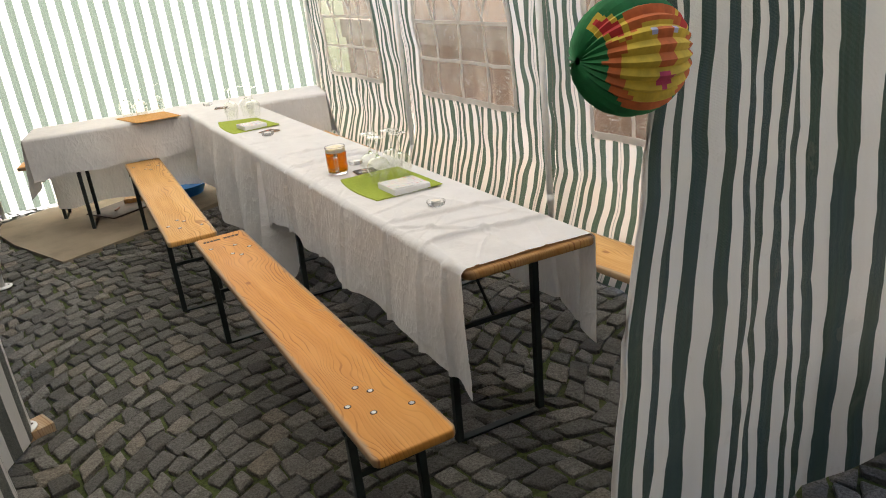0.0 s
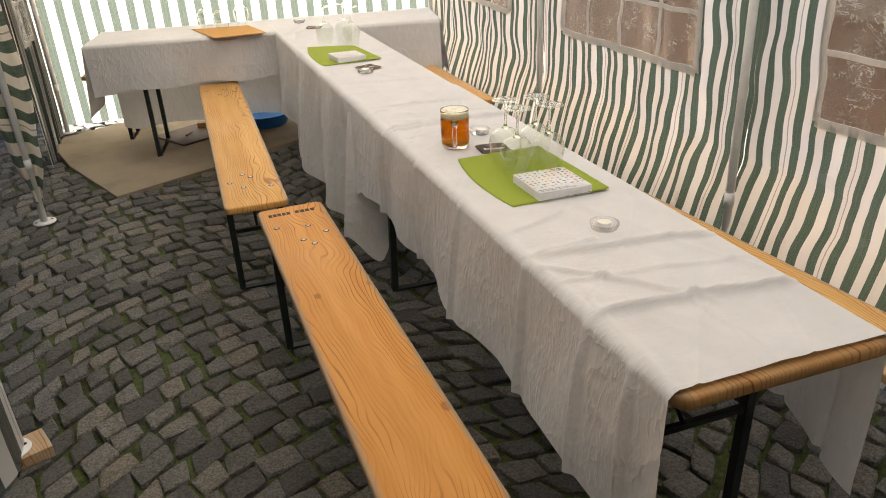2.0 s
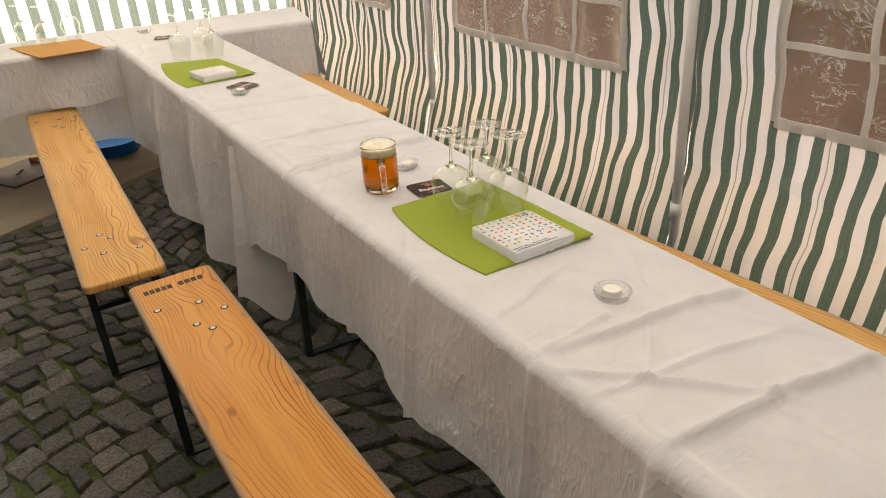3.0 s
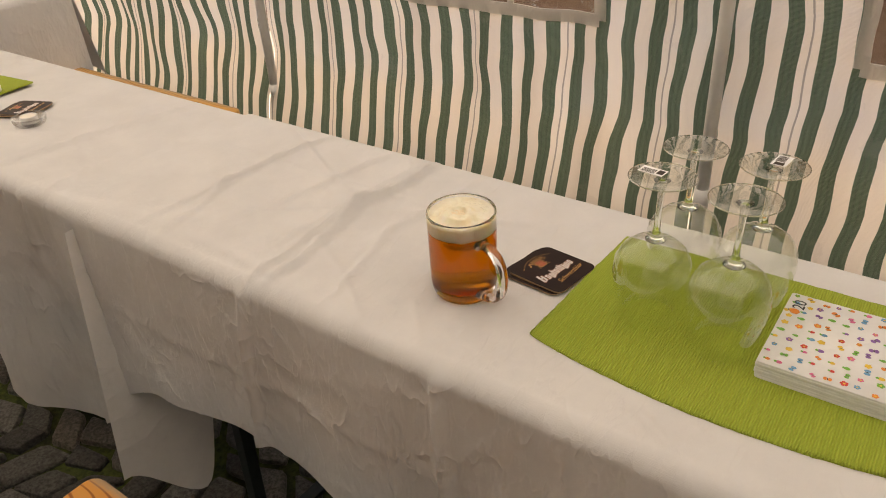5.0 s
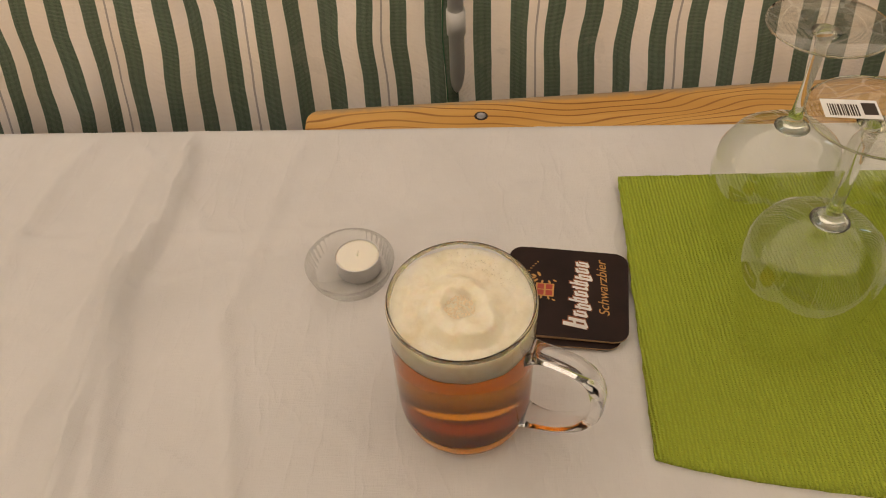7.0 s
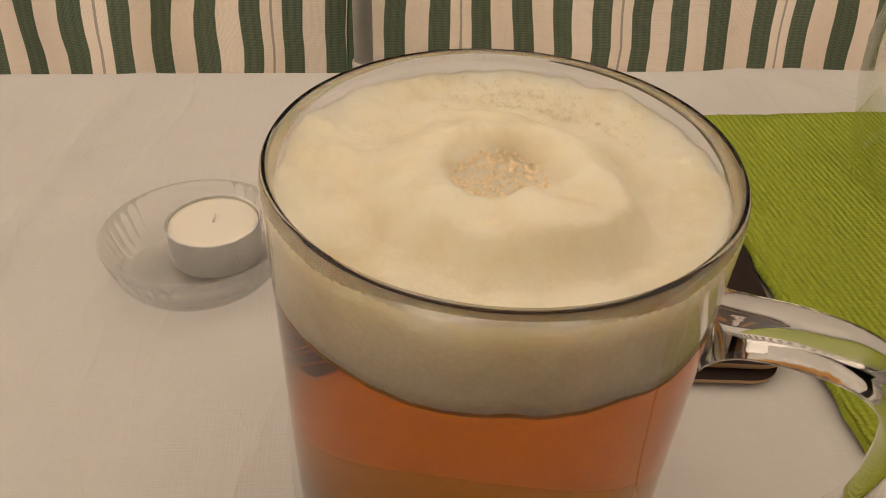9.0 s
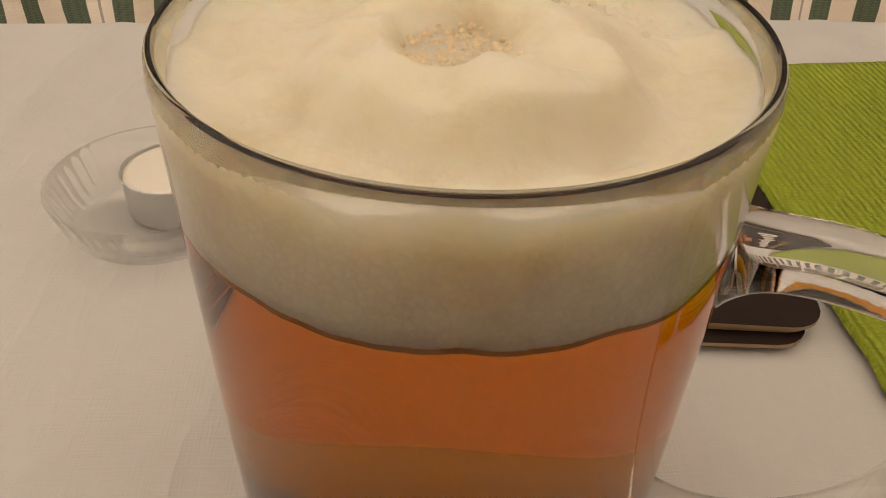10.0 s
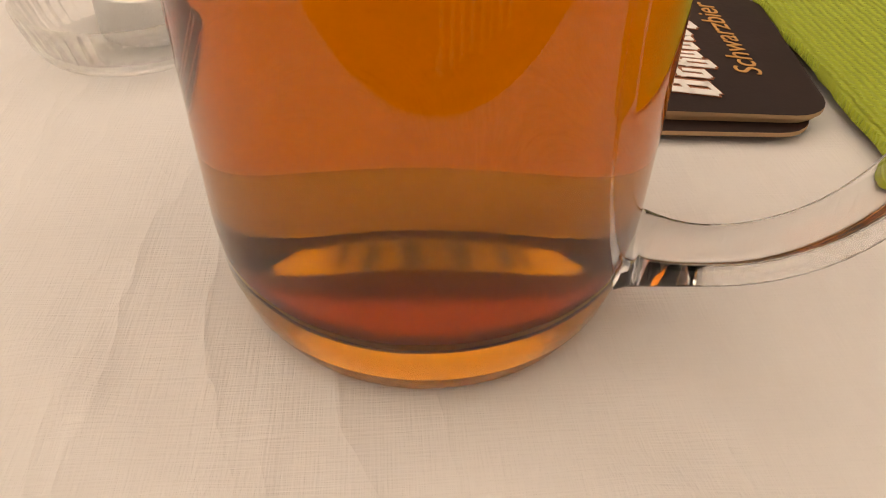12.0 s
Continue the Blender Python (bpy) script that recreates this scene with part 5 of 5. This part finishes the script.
def wine_glass(at, turn, sticker):
    th = thing("wine_glass", "clear wine glass standing upside down on its rim", "wine glass", "upturned wine glasses", at=at, turn=turn)
    bowl, stem = wine_glass_mesh()
    part("bowl", lathe(bowl, 56), bowl_glass, th, "thin clear bowl")
    part("rim", tube(bmesh.new(), [(0.0357 * math.cos(a), 0.0357 * math.sin(a), 0.0005) for a in [2 * math.pi * k / 48 for k in range(49)]], 0.0007, 6), stem_glass, th)
    part("stem", lathe(stem[:10] + [(0.0, stem[9][1] + 0.0003)], 40), stem_glass, th, "solid glass stem")
    part("foot", lathe([(0.0, stem[9][1])] + stem[9:], 56), foot_glass, th, "thin clear foot disc")
    part("foot_rim", tube(bmesh.new(), [(0.0404 * math.cos(a), 0.0404 * math.sin(a), 0.2049) for a in [2 * math.pi * k / 56 for k in range(57)]], 0.0007, 6), stem_glass, th)
    if sticker:
        bm = box(bmesh.new(), -0.016, 0.016, -0.009, 0.009, 0.2067, 0.2070)
        lab = part("sticker", bm, paper_white, th, "white barcode sticker", soft=False)
        lab.location = (0.014, 0.006, 0)
        lab.rotation_euler = (0, 0, 0.6)
        bm = bmesh.new()
        rng = random.Random(int(at[0] * 1000))
        x = -0.004
        while x < 0.013:
            w = rng.uniform(0.0004, 0.0012)
            box(bm, x, x + w, -0.004, 0.007, 0.2071, 0.2072)
            x += w + rng.uniform(0.0005, 0.0010)
        box(bm, -0.0145, -0.0065, -0.006, 0.0055, 0.2071, 0.2072)
        bars = part("barcode", bm, ink, lab, "printed bars", soft=False)
    return th


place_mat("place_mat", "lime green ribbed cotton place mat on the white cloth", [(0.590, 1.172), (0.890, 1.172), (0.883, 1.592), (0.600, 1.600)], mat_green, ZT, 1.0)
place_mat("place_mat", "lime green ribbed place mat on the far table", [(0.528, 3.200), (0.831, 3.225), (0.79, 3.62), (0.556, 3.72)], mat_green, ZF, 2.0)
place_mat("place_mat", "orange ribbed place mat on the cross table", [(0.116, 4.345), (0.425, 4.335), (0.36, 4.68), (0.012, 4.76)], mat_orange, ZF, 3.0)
MATZ = ZT + 0.0045
napkin_pack((0.668, 1.170, MATZ), 0.6, 0.166, 0.166, 4)
napkin_pack((0.604, 3.215, ZF + 0.0045), 6, 0.15, 0.15, 9, words=False)
for x, y, s in ((0.711, 1.487, True), (0.702, 1.387, False), (0.806, 1.385, True), (0.812, 1.484, False)):
    wine_glass((x, y, MATZ), -40 + 90 * (y > 1.45), s)
for x, y in ((0.663, 3.753), (0.797, 3.677), (0.790, 3.818)):
    wine_glass((x, y, ZF + 0.001), 20, False)
for x, y in ((0.111, 4.80), (0.199, 4.655), (0.335, 4.75)):
    wine_glass((x, y, ZF + 0.002), 50, False)
coaster_stack((0.7465, 1.647, ZT + 0.0003), -7, 4, 2)
coaster_stack((0.715, 3.055, ZF + 0.001), 24, 4, 5)
coaster_stack((0.728, 4.35, ZF + 0.001), -20, 2, 7)
candle_dish((0.7723, 1.8314, ZT + 0.0004), 10, (0.005, -0.0062))
candle_dish((0.738, 0.950, ZT + 0.0004), 40, (0.002, 0.004))
candle_dish((0.672, 2.955, ZF + 0.001), 70, (0.001, 0.003))
candle_dish((0.679, 4.58, ZF + 0.001), 20, (0.001, 0.003))


# ---- paper lantern ----
def lantern(at):
    th = thing("paper_lantern", "round pleated paper lantern in green, orange and yellow, hanging", "paper lantern", at=at)
    axis = Vector((-0.987, 0.12, 0.05)).normalized()
    front = Vector((-0.112, -0.985, 0.0))
    front = (front - axis * front.dot(axis)).normalized()
    third = axis.cross(front)
    mats = [plain("lantern_" + n, c, 0.75, 0, 0.2, 40) for n, c in (("green", (0.012, 0.16, 0.045)), ("orange", (0.55, 0.14, 0.035)), ("yellow", (0.62, 0.46, 0.05)), ("red", (0.50, 0.035, 0.035)), ("pink", (0.50, 0.05, 0.13)), ("blue", (0.45, 0.50, 0.75)))]
    bm = bmesh.new()
    n_fold, per, n_lat = 26, 4, 30
    n = n_fold * per
    grid = []
    for i in range(n):
        col = []
        a = 2 * math.pi * i / n
        tooth = abs((i % per) / per - 0.5) * 2
        for j in range(n_lat + 1):
            lat = math.pi * (j / n_lat) - math.pi / 2
            lat = max(-1.50, min(1.50, lat))
            R = 0.116 * (1 - 0.085 * (1 - tooth) * (0.25 + 0.75 * math.cos(lat))) * (1 + 0.002 * math.sin(j * 3.1))
            col.append(bm.verts.new(axis * R * math.sin(lat) + (front * math.cos(a) + third * math.sin(a)) * R * math.cos(lat)))
        grid.append(col)
    for i in range(n):
        for j in range(n_lat):
            f = bm.faces.new((grid[i][j], grid[(i + 1) % n][j], grid[(i + 1) % n][j + 1], grid[i][j + 1]))
            c = f.calc_center_median().normalized()
            s, h = c.dot(axis), c.dot(third)
            d = c.dot(front)
            idx = 0
            if d > 0:
                e = math.hypot(s / 0.84, h / 0.86)
                if e < 1:
                    idx = 1
                if math.hypot(s / 0.66, (h + 0.06) / 0.70) < 1:
                    idx = 2
                if -0.16 < s < 0.09 and -0.12 < h < 0.50:
                    idx = 1
                for ex in (-0.66, 0.70):
                    q = math.hypot((s - ex) / 0.20, (h - 0.52) / 0.20)
                    if q < 1:
                        idx = 2 if q > 0.62 else 3
                if math.hypot((s + 0.05) / 0.20, (h + 0.32) / 0.13) < 1:
                    idx = 4
                for ex in (-0.24, 0.16):
                    if math.hypot((s - ex) / 0.07, (h - 0.46) / 0.06) < 1:
                        idx = 5
            f.material_index = idx
    bmesh.ops.recalc_face_normals(bm, faces=bm.faces)
    part("paper_body", bm, mats, th, soft=False)
    part("string", tube(bmesh.new(), [(0, 0, 0.112), (0.002, 0, 0.35), (0, 0, 0.80)], 0.0012, 6), white_tape, th)
    return th


lantern((0.495, -0.430, 1.450))

# ---- things below the cross table ----
tub = thing("blue_tub", "shallow blue plastic tub on the floor under the table", "tub", at=(0.42, 5.02, 0.012))
part("shell", lathe([(0, 0.0), (0.14, 0.0), (0.155, 0.01), (0.19, 0.085), (0.20, 0.088), (0.20, 0.094), (0.187, 0.092), (0.15, 0.012), (0, 0.006)], 40), blue_plastic, tub)
boards = thing("brown_board", "dark brown board lying on the concrete slab", "board", at=(-0.06, 5.03, 0.0125), turn=28)
box_part("panel", (-0.24, 0.24, -0.19, 0.19, 0, 0.012), dark_board, boards, 0.002)
offcut = thing("wood_offcut", "small reddish wood offcut lying on the board", "offcut", at=(0.03, 5.14, 0.025), turn=-15)
box_part("block", (-0.08, 0.08, -0.045, 0.045, 0, 0.035), wood_edge, offcut, 0.003)
nail = thing("wood_offcut", "thin rusty-red stick lying on the dark board", "offcut", at=(-0.13, 4.99, 0.025), turn=60)
box_part("block", (-0.04, 0.04, -0.006, 0.006, 0, 0.008), plain("rusty_red", (0.16, 0.035, 0.02), 0.7), nail, 0.001)


# ---- granite setts ----
def sett_rings(corners, rng, base):
    """Points of one sett: an uneven block with a domed, chipped top."""
    pts = []
    for k in range(4):
        a, b = corners[k], corners[(k + 1) % 4]
        c = corners[k - 1]
        pts.append(a + (c - a) * rng.uniform(0.03, 0.13))
        pts.append(a + (b - a) * rng.uniform(0.03, 0.13))
    mid = sum(corners, Vector((0, 0))) / 4
    h = base + rng.uniform(-0.005, 0.004)
    tx, ty = rng.uniform(-0.05, 0.05), rng.uniform(-0.05, 0.05)
    verts = []
    for scale, z in ((1.02, -0.05), (1.0, -0.010), (0.955, -0.0022), (0.80, 0.0)):
        for p in pts:
            q = mid + (p - mid) * scale
            verts.append((q.x + rng.uniform(-0.002, 0.002), q.y + rng.uniform(-0.002, 0.002), h + z + (0 if z < -0.03 else tx * (q.x - mid.x) + ty * (q.y - mid.y) + rng.uniform(-0.0016, 0.0016))))
    verts.append((mid.x, mid.y, h + 0.0015))
    faces = []
    for r in range(3):
        for k in range(8):
            faces.append((r * 8 + k, r * 8 + (k + 1) % 8, (r + 1) * 8 + (k + 1) % 8, (r + 1) * 8 + k))
    for k in range(8):
        faces.append((24 + k, 24 + (k + 1) % 8, 32))
    return verts, faces, mid, h


def in_slab(p):
    inside = False
    for i in range(len(outline)):
        (x1, y1), (x2, y2) = outline[i], outline[i - 1]
        if (y1 > p.y) != (y2 > p.y) and p.x < (x2 - x1) * (p.y - y1) / (y2 - y1) + x1:
            inside = not inside
    return inside


rng = random.Random(11)
tilt = radians(14)
ca, sa = math.cos(tilt), math.sin(tilt)
far_v, far_f, near = [], [], []
COURSE, LENGTH = 0.105, 0.110
for row in range(-60, 125):
    shift = rng.uniform(0, LENGTH)
    u = -6.5 + shift
    v0 = row * COURSE
    while u < 7.5:
        w = LENGTH * rng.uniform(0.68, 1.25)
        gap = rng.uniform(0.010, 0.019)

        def at(a, b):
            arc = ((a + 0.45) / 1.55) % 1.0 * 2 - 1
            bend = -0.26 * arc * arc + 0.05 * math.sin(a * 0.9 + 0.5)
            b = b + bend
            return Vector((a * ca - b * sa + rng.uniform(-0.015, 0.015), a * sa + b * ca + rng.uniform(-0.015, 0.015)))
        g = gap / 2
        cs = [at(u + g, v0 + g), at(u + w - g, v0 + g), at(u + w - g, v0 + COURSE - g), at(u + g, v0 + COURSE - g)]
        u += w
        m = sum(cs, Vector((0, 0))) / 4
        if not (-2.75 < m.x < 2.0 and -3.55 < m.y < 6.05) or in_slab(m):
            continue
        verts, faces, mid, h = sett_rings(cs, rng, 0.0)
        if -0.66 < m.x < 0.30 and 0.35 < m.y < 3.3 and len(near) < 295:
            near.append((verts, faces, mid))
        else:
            o = len(far_v)
            far_v += verts
            far_f += [tuple(i + o for i in f) for f in faces]
me = bpy.data.meshes.new("setts")
me.from_pydata(far_v, [], far_f)
me.materials.append(stone)
setts = tagged(new("sett_paving", me), "uneven grey granite setts with mossy joints", "paving", kind="stuff")
paving = tagged(new("pavement"), "hand-laid grey granite setts with moss in the joints", "pavement", kind="structure")
for verts, faces, mid in near:
    me = bpy.data.meshes.new("sett")
    me.from_pydata([(x - mid.x, y - mid.y, z) for x, y, z in verts], [], faces)
    me.materials.append(stone)
    ob = new("sett", me)
    ob.parent = paving
    ob.location = (mid.x, mid.y, 0)
